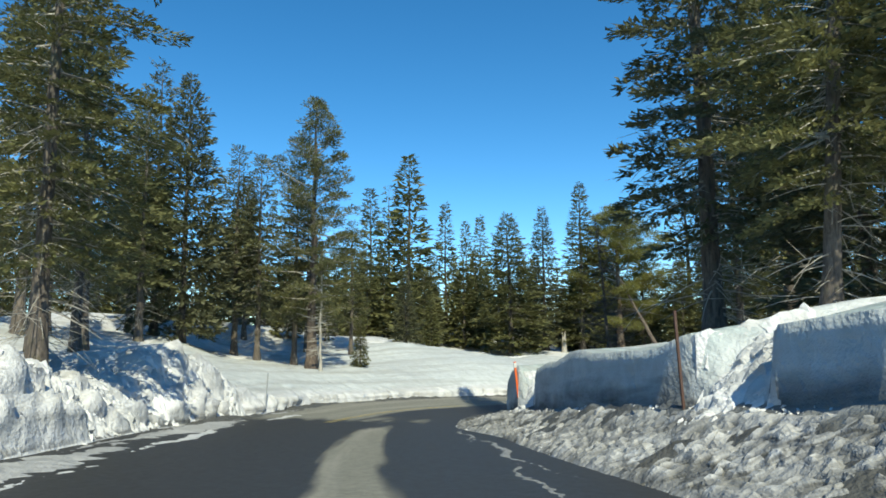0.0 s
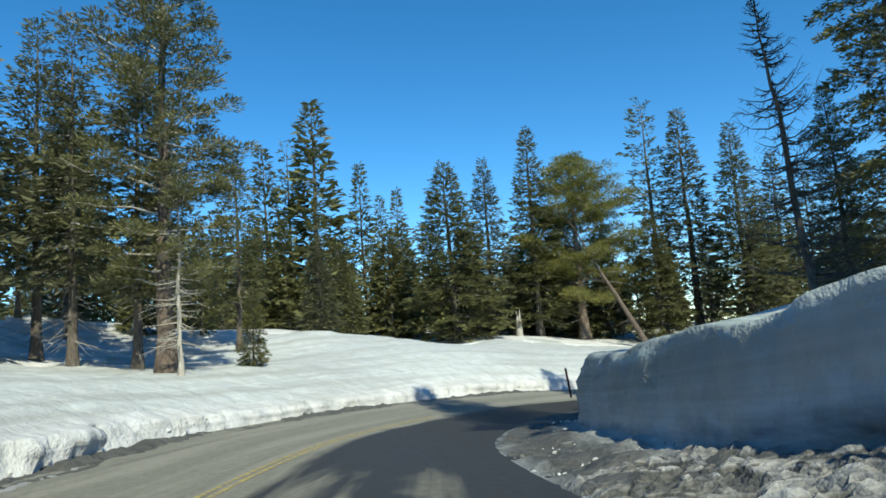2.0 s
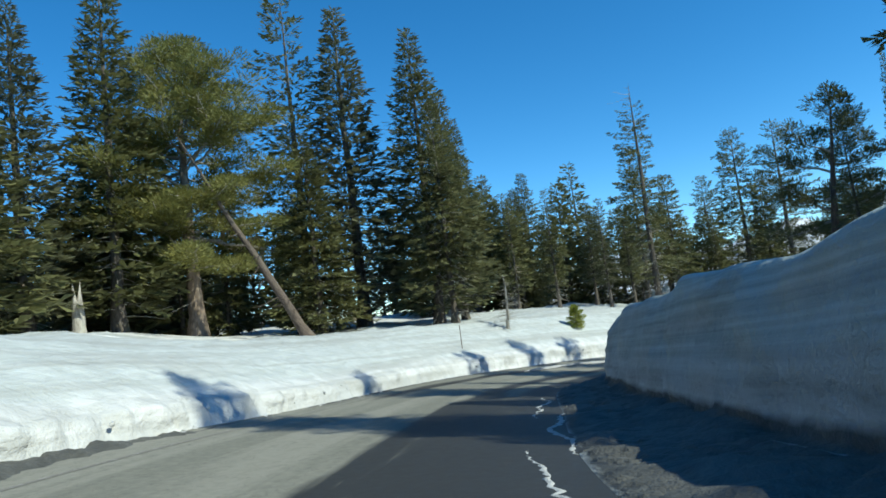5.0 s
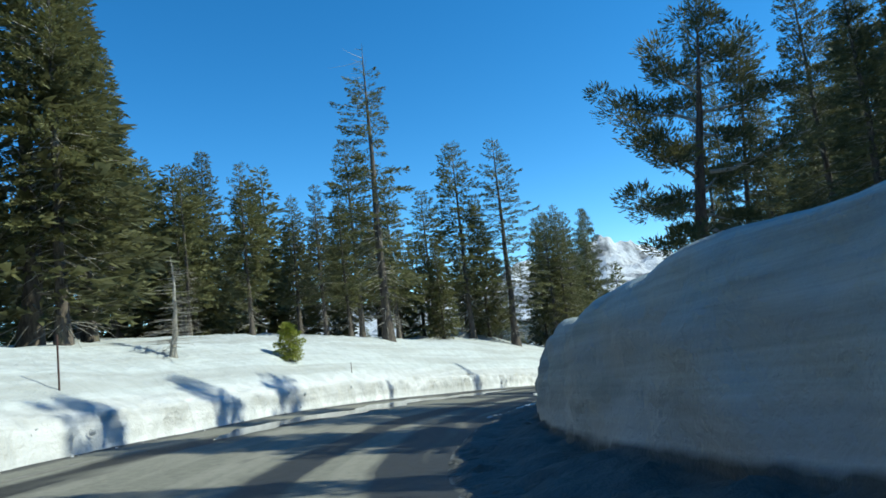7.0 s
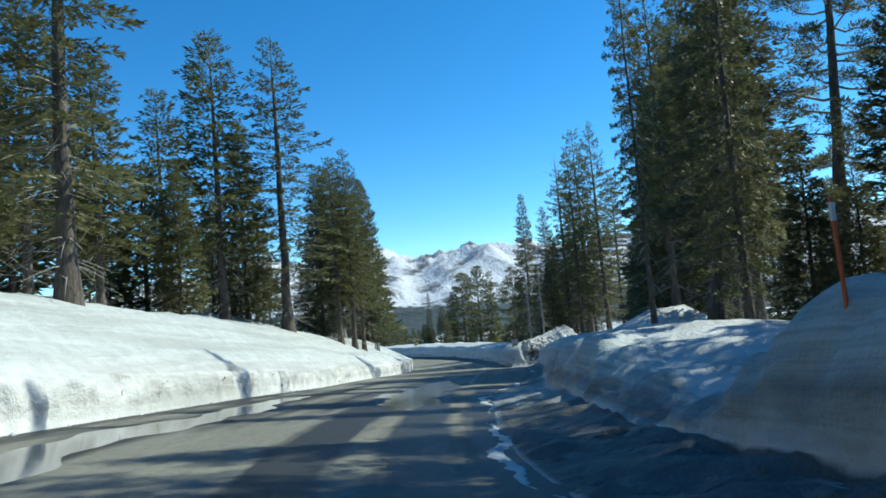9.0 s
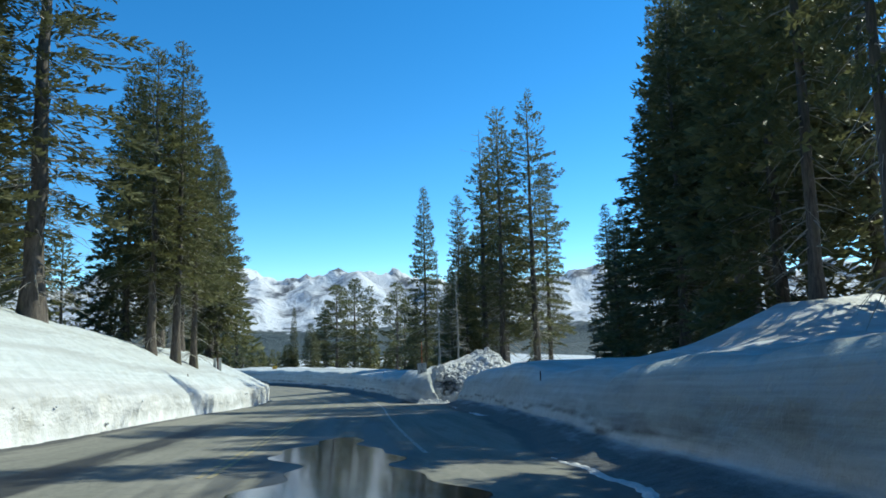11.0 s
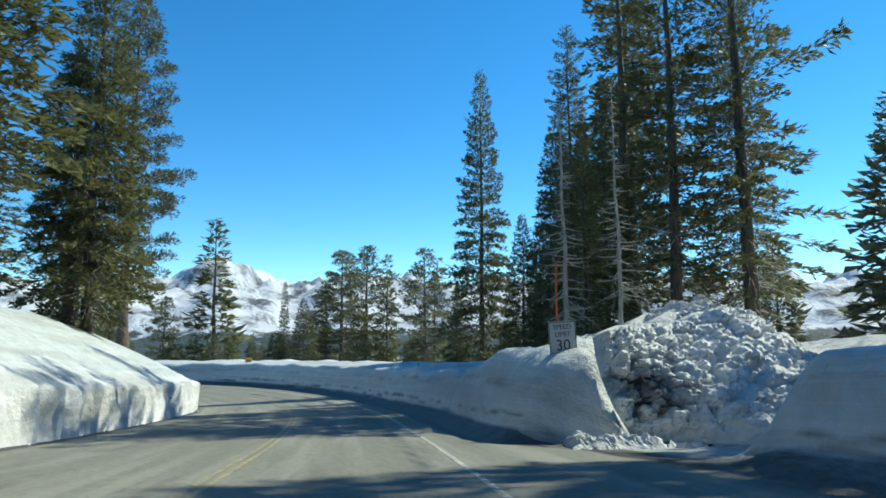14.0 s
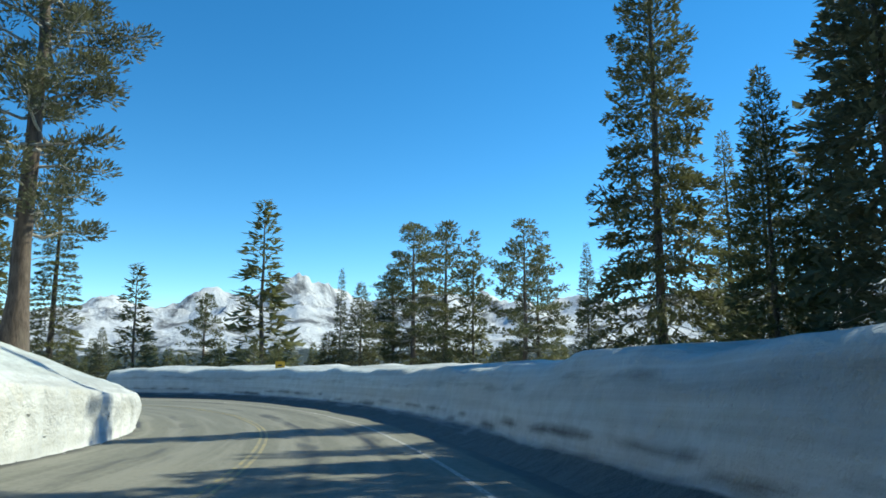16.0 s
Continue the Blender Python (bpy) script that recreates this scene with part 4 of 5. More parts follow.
def kinds_of(level):
    fine, n = LEVELS[level], COUNT[level]
    dead = {"near": 2.1, "mid": 1.6, "far": .25}[level]
    soft = {"near": 1.2, "mid": .8, "far": .35}[level]
    tier = {"near": 1.0, "mid": 1.0, "far": 1.7}[level]
    return {
        "fir": [fir("fir_tree", 11 + k, 18, 3.2 + .3 * k, .05, .34, .25, .50 * tier, fine, gaps=.03, arms=8, ragged=.17, dead=int(18 * dead), label="dense olive-green fir tree rooted in deep snow") for k in range(n)],
        "spire": [fir("fir_tree", 21 + k, 20, 2.2 + .25 * k, .07, .32, .24, .50 * tier, fine, gaps=.06, arms=7, ragged=.17, blunt=.82, dead=int(22 * dead), label="slender spire-topped fir tree on snowy ground") for k in range(n)],
        "tall": [fir("fir_tree", 31 + k, 22, 2.9 + .3 * k, .24, .30, .32, .64 * tier, fine, gaps=.08, ragged=.26, dead=int(30 * dead), blunt=.56, arms=7, lop=.12, label="tall fir tree with a bare lower trunk") for k in range(n)],
        "gaunt": [fir("fir_tree", 36 + k, 22, 2.3 + .3 * k, .15, .26, .30, .76 * tier, fine, gaps=.17, ragged=.34, dead=int(38 * dead), blunt=.42, arms=6, tip_dead=k == 0, lop=.2, label="gaunt old fir tree with a thin layered crown") for k in range(n)],
        "pine": [pine("pine_tree", 41 + k, 15, 2.6 + .3 * k, .30, .24, 44, soft, label="pine tree with tufted branches and brown bark") for k in range(n)],
    }


TREES = {level: kinds_of(level) for level in LEVELS}
for level in LEVELS:
    TREES[level]["broad"] = TREES[level]["young"] = TREES[level]["snag"] = TREES[level]["bare"] = []
TREES["mid"]["broad"] = [pine("pine_tree", 51, 20, 5.9, .24, .46, 72, 2.3, needles=GOLD_NEEDLES, bark=TAN_BARK, label="broad pine tree with a rounded golden-green crown", lop=.22, heads_per=1.9, ball=2.1, droop=.18, inner=.30, shelf=.5)]
TREES["near"]["young"] = [pine("young_pine_tree", 71, 2.6, .85, .06, .05, 46, .6, needles=YOUNG_NEEDLES, label="small yellow-green young pine half buried in snow", lop=.2, ball=.6)]
TREES["near"]["snag"] = [snag("dead_tree", 61 + k, 12, .15, label="bare grey dead tree with thin broken limbs") for k in range(2)]
TREES["near"]["bare"] = [snag("dead_tree", 66, 12, .17, 170, 3.4, "tall dark leafless tree with long upswept boughs", .38, 0, FIR_BARK, .62, 11)]
TREES["near"]["great"] = [pine("pine_tree", 75 + k, 29, 4.3, .26, .50, 64, 1.3, needles=PINE_NEEDLES, label="great pine tree with a thick brown trunk and drooping tufts", heads_per=1.7, ball=1.3, lop=.5, droop=.45, shelf=.5, dead=30) for k in range(2)]
TREES["near"]["ragged"] = [pine("pine_tree", 81, 14, 3.3, .30, .34, 25, 2.2, label="ragged pine tree with a leaning trunk and wide shelves of needles", heads_per=2.4, ball=1.45, lop=.55, droop=.30, inner=.34, shelf=.62, dead=30)]
TREES["near"]["plume"] = [pine("pine_tree", 86, 25, 3.1, .17, .36, 88, .95, label="tall pine tree with an oval crown of soft tufts", heads_per=2.3, ball=1.3, lop=.3, round_top=.68, droop=.12, shelf=.6)]
TREES["near"]["shelved"] = [fir("fir_tree", 91 + k, 24, 3.3, .16, .38, .28, .70, 1.15, gaps=.08, ragged=.28, dead=60, blunt=.6, arms=8, shelf=.36, lop=.25, label="old fir tree with open drooping shelves of boughs") for k in range(2)]
for level in ("mid", "far"):
    TREES[level]["great"] = TREES[level]["ragged"] = TREES[level]["plume"] = TREES[level]["shelved"] = []
HEIGHT = {"great": 29, "ragged": 14, "plume": 25, "shelved": 24, "fir": 18, "spire": 20, "tall": 22, "gaunt": 22, "pine": 15, "broad": 20, "snag": 12, "bare": 12, "young": 2.6}
PROTOS = [p for level in TREES.values() for kind in level.values() for p in kind]
planted = []
far_trees = []
picker = random.Random(5)
used = set()


def tree(kind, x, y, top, width=1.0, lean=(0, 0), which=None, sink=.15, level=None, joined=False):
    """Stands a tree of a kind at x, y, with its tip at the height top; lean: degrees towards east and north."""
    z = float(ground(x, y)[0]) - sink
    height = max(top - z, 1.0)
    away = abs(float(station(x, y)[1][0]))
    level = level if level else "near" if away < 14 else "mid" if away < 32 else "far"
    if joined and away > 24:
        level = "far"
    protos = next(TREES[lv][kind] for lv in (level, "mid", "near") if TREES[lv][kind])
    k = picker.randrange(len(protos)) if which is None else which % len(protos)
    p = protos[k]
    f = height / HEIGHT[kind]
    m = Matrix.Translation((x, y, z)) @ pose(0, 0, 0, -lean[1], lean[0], picker.uniform(0, 360)) @ Matrix.Diagonal((f * width, f * width, f, 1))
    planted.append((x, y))
    if joined and away > 24:                               # deep in the wood: part of one mass
        far_trees.append((p, m))
        return None
    if p.name not in used:
        used.add(p.name)
        p.matrix_basis = m
        return p
    p_scale = p.scale.copy()
    p.scale = (1, 1, 1)
    c = copy_thing(p, m)
    p.scale = p_scale
    return c


# the wood on the outer side at the start
tree("shelved", -10.2, 17.2, 19, 1.0, which=0)
tree("shelved", -13.4, 22.4, 20, .85, which=1)
tree("tall", -15.2, 28.4, 17, .9, level="near")
tree("gaunt", -18.4, 35.1, 18, 1.0, level="near")
tree("tall", -20.5, 33.0, 20)
tree("tall", -24.1, 52.6, 20.5)
tree("tall", -20.4, 46.0, 18.5)
tree("fir", -19.4, 51.0, 22.2, .95)
tree("gaunt", -21.5, 51.0, 23.0, .9)
tree("tall", -14.8, 55.2, 16.5, .95)
tree("tall", -17.4, 57.6, 18.0)
tree("tall", -11.7, 54.6, 15.0, 1.0)
tree("plume", -9.8, 52.2, 20.3, 1.3)
tree("snag", -8.9, 50.8, 8.2, 1.0, which=0)
tree("fir", -6.6, 56.5, 2.9, 1.1, level="mid")
tree("tall", -8.4, 64.5, 12.5, 1.1)
tree("tall", -12.5, 64.0, 15.0, 1.1)
tree("tall", -19.0, 66.0, 17.0)
tree("fir", -3.5, 72.0, 8.0, 1.2)

# the wood round the outside of the bend
tree("spire", -10.7, 107, 25.0, 1.1)
tree("spire", -4.2, 99.1, 28.3, 1.35)
tree("gaunt", -7.4, 101, 24.0)
tree("spire", 1.2, 104, 22.0)
tree("spire", 5.8, 135, 24.2)
tree("spire", 8.5, 134.5, 25.3)
tree("fir", 9.3, 86.8, 17.0, 1.4)
tree("spire", 14.8, 93.1, 19.0, 1.4)
tree("spire", 19.8, 93.3, 22.7, 1.35)
tree("broad", 25.4, 94.6, 19.2, 1.15)
tree("gaunt", 36.1, 96.4, 26.2, 1.1)
tree("spire", 38.5, 92.7, 24.1, 1.6)
tree("spire", 40.9, 86.4, 20.3, 1.35)
tree("spire", 49.8, 92.5, 18.7, 1.3)
tree("spire", 59.2, 99.0, 19.0, 1.2)
tree("fir", 74.6, 109.4, 15.4)
tree("tall", 44.0, 86.5, 13.0, 1.2, level="near")
tree("tall", 40.2, 84.0, 13.5, 1.0, level="near")
tree("fir", 64.2, 96.3, 10.4, 1.1)
tree("fir", 78.7, 99.9, 12.4, 1.1)
tree("fir", 33.0, 90.5, 12.0, 1.3)
tree("fir", 30.0, 99.0, 13.0, 1.2)
tree("fir", 21.0, 99.0, 12.0, 1.3)
tree("fir", 12.5, 97.0, 11.0, 1.3)
tree("fir", 3.5, 94.0, 11.5, 1.3)
tree("fir", -2.0, 92.0, 10.0, 1.3)
tree("snag", 42.7, 81.2, -.3, 2.6, which=1)
tree("young", 50.6, 80.6, float(ground(50.6, 80.6)[0]) + 1.7, .95)

# the wood on the outer side after the bend
tree("gaunt", 67.8, 82.0, 18.6, 1.15, which=0)
tree("tall", 64.0, 85.2, 7.0, 1.0, level="near")
tree("tall", 78.9, 89.0, 14.7)
tree("tall", 72.0, 87.0, 7.5, 1.0)
tree("gaunt", 56.8, 91.2, 8.0, 1.0)
tree("tall", 60.5, 89.0, 8.5, 1.0)
tree("fir", 68.8, 98.0, 13.0)
tree("tall", 95.0, 108, 18.5)
tree("tall", 82.9, 86.9, 11.0)
tree("tall", 94.8, 82.5, 16.9, 1.05, which=2)
tree("gaunt", 97.2, 78.1, 17.0, 1.25, which=1)
tree("fir", 100.5, 81.9, 11.6, .9)
tree("tall", 90.5, 85.5, 11.0)
tree("fir", 87.0, 83.5, 5.0, .9)
tree("tall", 130.0, 74.9, 12.2, 1.0)
tree("fir", 139.6, 72.2, 11.5, .8)
tree("tall", 107.2, 74.6, 9.0, .9)
tree("tall", 108.6, 73.4, 10.0, .85)
tree("tall", 112.2, 72.6, 8.0, .8)
tree("fir", 110.5, 76.5, 9.0, .85)
tree("tall", 115.5, 75.8, 10.0, .9)
tree("tall", 120.0, 75.5, 10.5, .9)
tree("tall", 126.6, 74.6, 8.5, 1.0)
tree("plume", 139.4, 73.0, 3.4, 1.25)
tree("plume", 156.6, 73.4, 15.9, 1.0)
tree("fir", 160.5, 77.5, 2.0, .8)
tree("spire", 168.5, 76.5, -1.5, 1.2)

# the inner side of the bend
tree("shelved", 8.9, 15.4, 20.0, .95, lean=(-4, 0), which=1)
tree("tall", 12.6, 13.4, 22.0, 1.3, level="near")
tree("shelved", 10.3, 25.4, 28.5, 1.15, which=0)
tree("fir", 13.5, 21.0, 14.0, 1.1)
tree("tall", 15.0, 28.5, 19.0, 1.1)
tree("shelved", 18.4, 41.0, 22.0, 1.0, which=1)
tree("great", 21.0, 32.5, 22.0, .95)
# the next four are added to throw the shadows on the outer bank
tree("tall", 27.7, 46.4, 20.0, 1.1)
tree("spire", 32.0, 51.0, 15.0, .7)
tree("tall", 39.4, 51.0, 20.0, 1.1)
tree("tall", 46.5, 51.5, 22.0, .7)
tree("bare", 8.7, 34.4, 7.5, .95, lean=(-4, 2))
tree("fir", 23.5, 44.0, 14.0, 1.1)
tree("fir", 19.0, 45.5, 9.0, 1.0)
tree("spire", 39.5, 57.0, 4.0, 1.2)
tree("spire", 42.0, 55.0, 5.5, .8)
tree("ragged", 49.2, 61.2, 7.6, 1.0, lean=(-7, 2))
tree("shelved", 56.4, 53.8, 12.0, .95, which=0)
# tall tree and spire added to throw two shadows on the outer bank
tree("tall", 53.8, 47.0, 26.0, .8)
tree("spire", 61.7, 58.7, 12.0, .55)
tree("gaunt", 60.0, 50.5, 12.0, 1.0, level="near")
tree("fir", 66.2, 53.4, -1.0, 1.1, level="mid")
tree("fir", 62.3, 54.2, -2.5, 1.1, level="mid")
tree("shelved", 67.6, 56.9, 13.0, 1.05, lean=(5, -4), which=1)
tree("great", 71.2, 48.6, 15.0, .95, lean=(-4, 3))
tree("tall", 76.0, 56.0, 14.5, .42)
tree("tall", 90.0, 44.0, 14.0, 1.00)
tree("tall", 84.0, 47.0, 13.0, .81)
tree("tall", 77.0, 49.5, 11.0, 1.00)
tree("tall", 82.0, 52.0, 14.0, .68)
tree("fir", 86.0, 49.5, 9.0, 1.05)
tree("spire", 96.5, 46.5, 9.8, 1.2, level="near")
tree("fir", 100.5, 44.0, 9.0, 1.2, level="near")
tree("spire", 108.0, 44.0, .3, 1.3, level="near")
tree("fir", 111.0, 41.0, .8, 1.1)
tree("spire", 105.5, 45.0, -1.0, 1.3, level="near")
# the next six are added and heightened to shade the road
tree("tall", 94.5, 43.5, 18.0, 1.04)
tree("tall", 98.5, 38.5, 22.0, 1.04)
tree("tall", 100.0, 42.5, 12.0, 1.10)
tree("shelved", 105.0, 40.2, 17.0, .8)
tree("tall", 110.8, 35.6, 27.0, .62)
tree("tall", 92.5, 46.0, 15.0, .84)

# the clump by the speed limit sign and the open slope behind
tree("gaunt", 132.6, 44.8, 13.2, 1.0, which=0, level="near")
tree("gaunt", 129.3, 44.2, 13.2, .95, which=1, level="near")
tree("gaunt", 127.8, 41.0, 15.8, .95, which=1, level="near")
tree("shelved", 132.6, 37.2, 9.6, 1.05, which=0)
tree("fir", 126.6, 50.4, -2.5, .75)
tree("snag", 124.8, 52.2, -1.5, .8)
tree("snag", 122.8, 51.0, -2.0, .8)
tree("fir", 129.0, 48.0, -1.0, .9)
tree("spire", 136.0, 45.6, 1.0, .8)
# two trees added behind the clump to shade the road
tree("tall", 140.5, 39.5, 18.0, .85)
tree("tall", 144.5, 37.5, 7.0, 1.0)
tree("fir", 154.6, 45.4, 11.0, .68, level="near", which=1)
tree("fir", 148.0, 44.4, -2.6, .8)
tree("fir", 143.2, 43.6, 3.6, .85)
tree("fir", 147.0, 42.5, -4.0, .8)
tree("spire", 163.8, 36.0, .5, 1.1)
tree("spire", 162.7, 34.2, .8, 1.1)
tree("spire", 161.4, 32.4, -.8, 1.1)
tree("tall", 147.6, 39.6, 6.0, 1.0)
tree("shelved", 134.9, 46.8, 6.0, .8)
# three tall trees added out beyond to shade the road in front
tree("tall", 117.6, 28.4, 26.0, .55)
tree("tall", 114.2, 29.5, 29.0, .62)
tree("tall", 110.0, 31.0, 24.0, .7)
tree("fir", 150.6, 3.6, 11.7, 1.1)
tree("fir", 161.0, 10.0, -2.5, 1.1)
tree("pine", 196.0, 52.2, 0, 1.2)
tree("pine", 198.5, 54.0, -4.5, 1.2)
tree("pine", 203.4, 47.6, 1.6, 1.1)
tree("spire", 199.4, 45.1, -.2, .8)
tree("pine", 193.5, 40.7, 0, 1.1)
tree("pine", 195.0, 39.0, -3.5, 1.0)
tree("spire", 170.4, 42.8, -6.0, .9)
tree("spire", 205.9, 59.6, -3.8, .7)
tree("spire", 229.0, 70.8, 9.3, 1.25)
tree("spire", 226.8, 88.0, -1.2, 1.2)
tree("pine", 232.0, 79.6, -5.1, 1.1)
fill = random.Random(9)
for k in range(46):                                        # low trees of the valley beyond the bend
    x, y = fill.uniform(188, 240), fill.uniform(34, 92)
    if y < 74 + .35 * (x - 200):
        tree(fill.choice(["fir", "spire", "pine", "fir"]), x, y, float(ground(x, y)[0]) + fill.uniform(7, 12.5), fill.uniform(1.0, 1.45), joined=True)


def wood(count, s0, s1, o0, o1, low, high, kinds, gap=3.4):
    """Fills a stretch beside the road with trees, none nearer than gap to another."""
    tries = 0
    while count and tries < 4000:
        tries += 1
        s, o = fill.uniform(s0, s1), fill.uniform(o0, o1)
        x, y = (float(v) for v in spot(s, o))
        rs, ro = (float(v[0]) for v in station(x, y))
        if abs(ro) < min(abs(o0), abs(o1)) - .5 or any((x - a) ** 2 + (y - b) ** 2 < gap * gap for a, b in planted):
            continue
        tree(fill.choice(kinds), x, y, float(ground(x, y)[0]) + fill.uniform(low, high), fill.uniform(.9, 1.3), joined=True)
        count -= 1


wood(30, -8, 40, -50, -24, 13, 18, ["tall", "tall"])
wood(26, 40, 62, -75, -32, 12, 17, ["tall", "tall", "fir"])
wood(44, 62, 100, -70, -30, 10, 15, ["fir", "spire", "fir"])
wood(20, 46, 68, -60, -26, 5, 9, ["fir", "spire"], 2.6)
wood(34, 48, 104, -80, -44, 6, 10, ["fir", "fir"], 3.0)
wood(34, 100, 152, -56, -20, 11, 16, ["tall", "tall", "fir"])
wood(14, 152, 200, -45, -18, 9, 14, ["tall", "tall"])
wood(12, -8, 20, 17, 36, 12, 17, ["fir", "fir", "tall"])
wood(18, 62, 122, 19, 40, 10, 14, ["tall", "fir"])
wood(12, 120, 160, 22, 60, 5, 9, ["fir"])


def slope(count, x0, x1, y0, y1, low, high, kinds, gap):
    """Fills a piece of the open country with trees."""
    tries = 0
    while count and tries < 4000:
        tries += 1
        x, y = fill.uniform(x0, x1), fill.uniform(y0, y1)
        rs, ro = (float(v[0]) for v in station(x, y))
        if abs(ro) < 16 or any((x - a) ** 2 + (y - b) ** 2 < gap * gap for a, b in planted):
            continue
        tree(fill.choice(kinds), x, y, float(ground(x, y)[0]) + fill.uniform(low, high), fill.uniform(.9, 1.3), joined=True)
        count -= 1


slope(70, 205, 330, 0, 120, 7, 13, ["fir", "pine", "fir"], 5)
slope(10, 170, 210, 84, 130, 8, 13, ["fir"], 5)
def arrays(ob):
    """The vertices and triangles of a mesh."""
    me = ob.data
    me.calc_loop_triangles()
    v, f = np.empty(len(me.vertices) * 3, np.float32), np.empty(len(me.loop_triangles) * 3, np.int32)
    me.vertices.foreach_get("co", v)
    me.loop_triangles.foreach_get("vertices", f)
    return v.reshape(-1, 3), f.reshape(-1, 3)


def join_far_wood():
    heap, slot, slots = Heap(), [], []
    ready = {}
    for p, m in far_trees:
        if p.name not in ready:
            ready[p.name] = [(c.data.materials[0], *arrays(c)) for c in p.children]
        turn = np.array(m.to_3x3())
        for material, v, f in ready[p.name]:
            if material not in slots:
                slots.append(material)
            heap.add(v @ turn.T + np.array(m.translation), f)
            slot.append(np.full(len(f), slots.index(material), np.int32))
    ob = heap.object("far_wood", slots[0], None)
    for material in slots[1:]:
        ob.data.materials.append(material)
    ob.data.polygons.foreach_set("material_index", np.concatenate(slot))
    tagged(ob, "deep wood of many fir and pine trees behind the banks", "woodland", kind="stuff")


join_far_wood()
for p in PROTOS:                                           # a tree that stands nowhere is not kept
    if p.name not in used:
        for o in (*p.children_recursive, p):
            bpy.data.objects.remove(o)


# ---- loose snow: clods of the heaps, slush beside the lanes ----
def clod_shapes(count, seed):
    shapes = []
    rng = np.random.default_rng(seed)
    for k in range(count):
        bm = bmesh.new()
        bmesh.ops.create_icosphere(bm, subdivisions=1, radius=1)
        v = np.array([p.co for p in bm.verts])
        f = np.array([[p.index for p in q.verts] for q in bm.faces])
        bm.free()
        v *= np.array([[1 + .5 * noise.fractal(Vector(p) * 1.3 + Vector((k * 7, 0, 0)), .7, 2.1, 3)] for p in v]) + rng.normal(0, .05, (len(v), 1))
        shapes.append((v * rng.uniform(.6, 1.3, 3) * [1, 1, .75], f))
    return shapes


CLODS = clod_shapes(14, 3)


def strew(label, count, s0, s1, pick, low, high, dirt, seed):
    """One heap of loose clods lying on the snow."""
    rng = np.random.default_rng(seed)
    heap, dirty = Heap(), []
    s = rng.uniform(s0, s1, count)
    o = pick(s, rng)
    x, y = spot(s, o)
    z = ground(x, y)
    for k in range(count):
        v, f = CLODS[rng.integers(len(CLODS))]
        size = low + (high - low) * rng.random() ** 3.5
        turn = np.array(Euler(rng.uniform(0, 6.28, 3)).to_matrix())
        heap.add(v @ turn.T * size + [x[k], y[k], z[k] + size * rng.uniform(-.6, -.05)], f)
        dirty.append(np.full(len(v), dirt * rng.uniform(.3, 1.4)))
    ob = heap.object("snow_rubble", SNOW, None, smooth_faces=False)
    a = ob.data.attributes.new("dirt", "FLOAT", "POINT")
    a.data.foreach_set("value", np.concatenate(dirty).astype(np.float32))
    tagged(ob, label, "snow rubble", kind="stuff")


strew("broken white clods on the ploughed heap beside the road", 160, -6, 29, lambda s, r: LEFT_FOOT(s) - r.uniform(-.2, 3.0, len(s)), .03, .20, .25, 1)
strew("grey clods and ice crumbs at the foot of the cut wall", 900, -3, 34, lambda s, r: RIGHT_EDGE(s) + (RIGHT_FOOT(s) - RIGHT_EDGE(s)) * r.uniform(.0, .97, len(s)), .02, .09, .55, 2)
strew("pale ice crumbs strewn over the slush at the wall", 260, 25, 46, lambda s, r: RIGHT_EDGE(s) + (RIGHT_FOOT(s) - RIGHT_EDGE(s)) * r.uniform(.35, .98, len(s)), .02, .11, .30, 12)
strew("tumbled snow blocks in the breach beside the speed limit sign", 110, 168.3, 170.6, lambda s, r: r.uniform(5.6, 10.0, len(s)), .05, .26, .22, 4)
strew("thin line of fresh white crumbs along the foot of the cut wall", 420, -4, 22, lambda s, r: RIGHT_FOOT(s) - r.uniform(.02, .16, len(s)), .02, .07, .02, 14)
strew("small crumbs fallen from the cut bank onto the shoulder", 420, 30, 205, lambda s, r: LEFT_FOOT(s) + r.uniform(-.12, .25, len(s)), .02, .10, .42, 5)


def slush_ridge(s0, s1, offset, width, height, dirt, seed):
    """A low uneven windrow of ice left by the plough."""
    rng = np.random.default_rng(seed)
    s = np.arange(s0, s1, .15)
    wob = .14 * np.sin(s * .9 + seed) + .08 * np.sin(s * 2.3) + rng.normal(0, .03, len(s))
    fat = np.clip(.55 + .5 * np.sin(s * .55 + seed) + rng.normal(0, .2, len(s)), .15, 1.2)
    across = np.array([-1, -.6, -.2, .2, .6, 1])
    o = offset(s)[:, None] + wob[:, None] + across * (width * fat)[:, None]
    z = height * fat[:, None] * np.clip(1 - across ** 2, 0, 1) * rng.uniform(.5, 1.2, o.shape)
    p = road_point(np.repeat(s[:, None], 6, 1), o, 0)
    p[..., 2] += z - .01
    ob = mesh_object("slush_ridge", p.reshape(-1, 3), sheet(*o.shape)[:, ::-1], SNOW)
    a = ob.data.attributes.new("dirt", "FLOAT", "POINT")
    a.data.foreach_set("value", np.full(o.size, dirt, np.float32))
    tagged(ob, "thin crusted ridge of icy slush along the lane edge", "slush", kind="stuff")


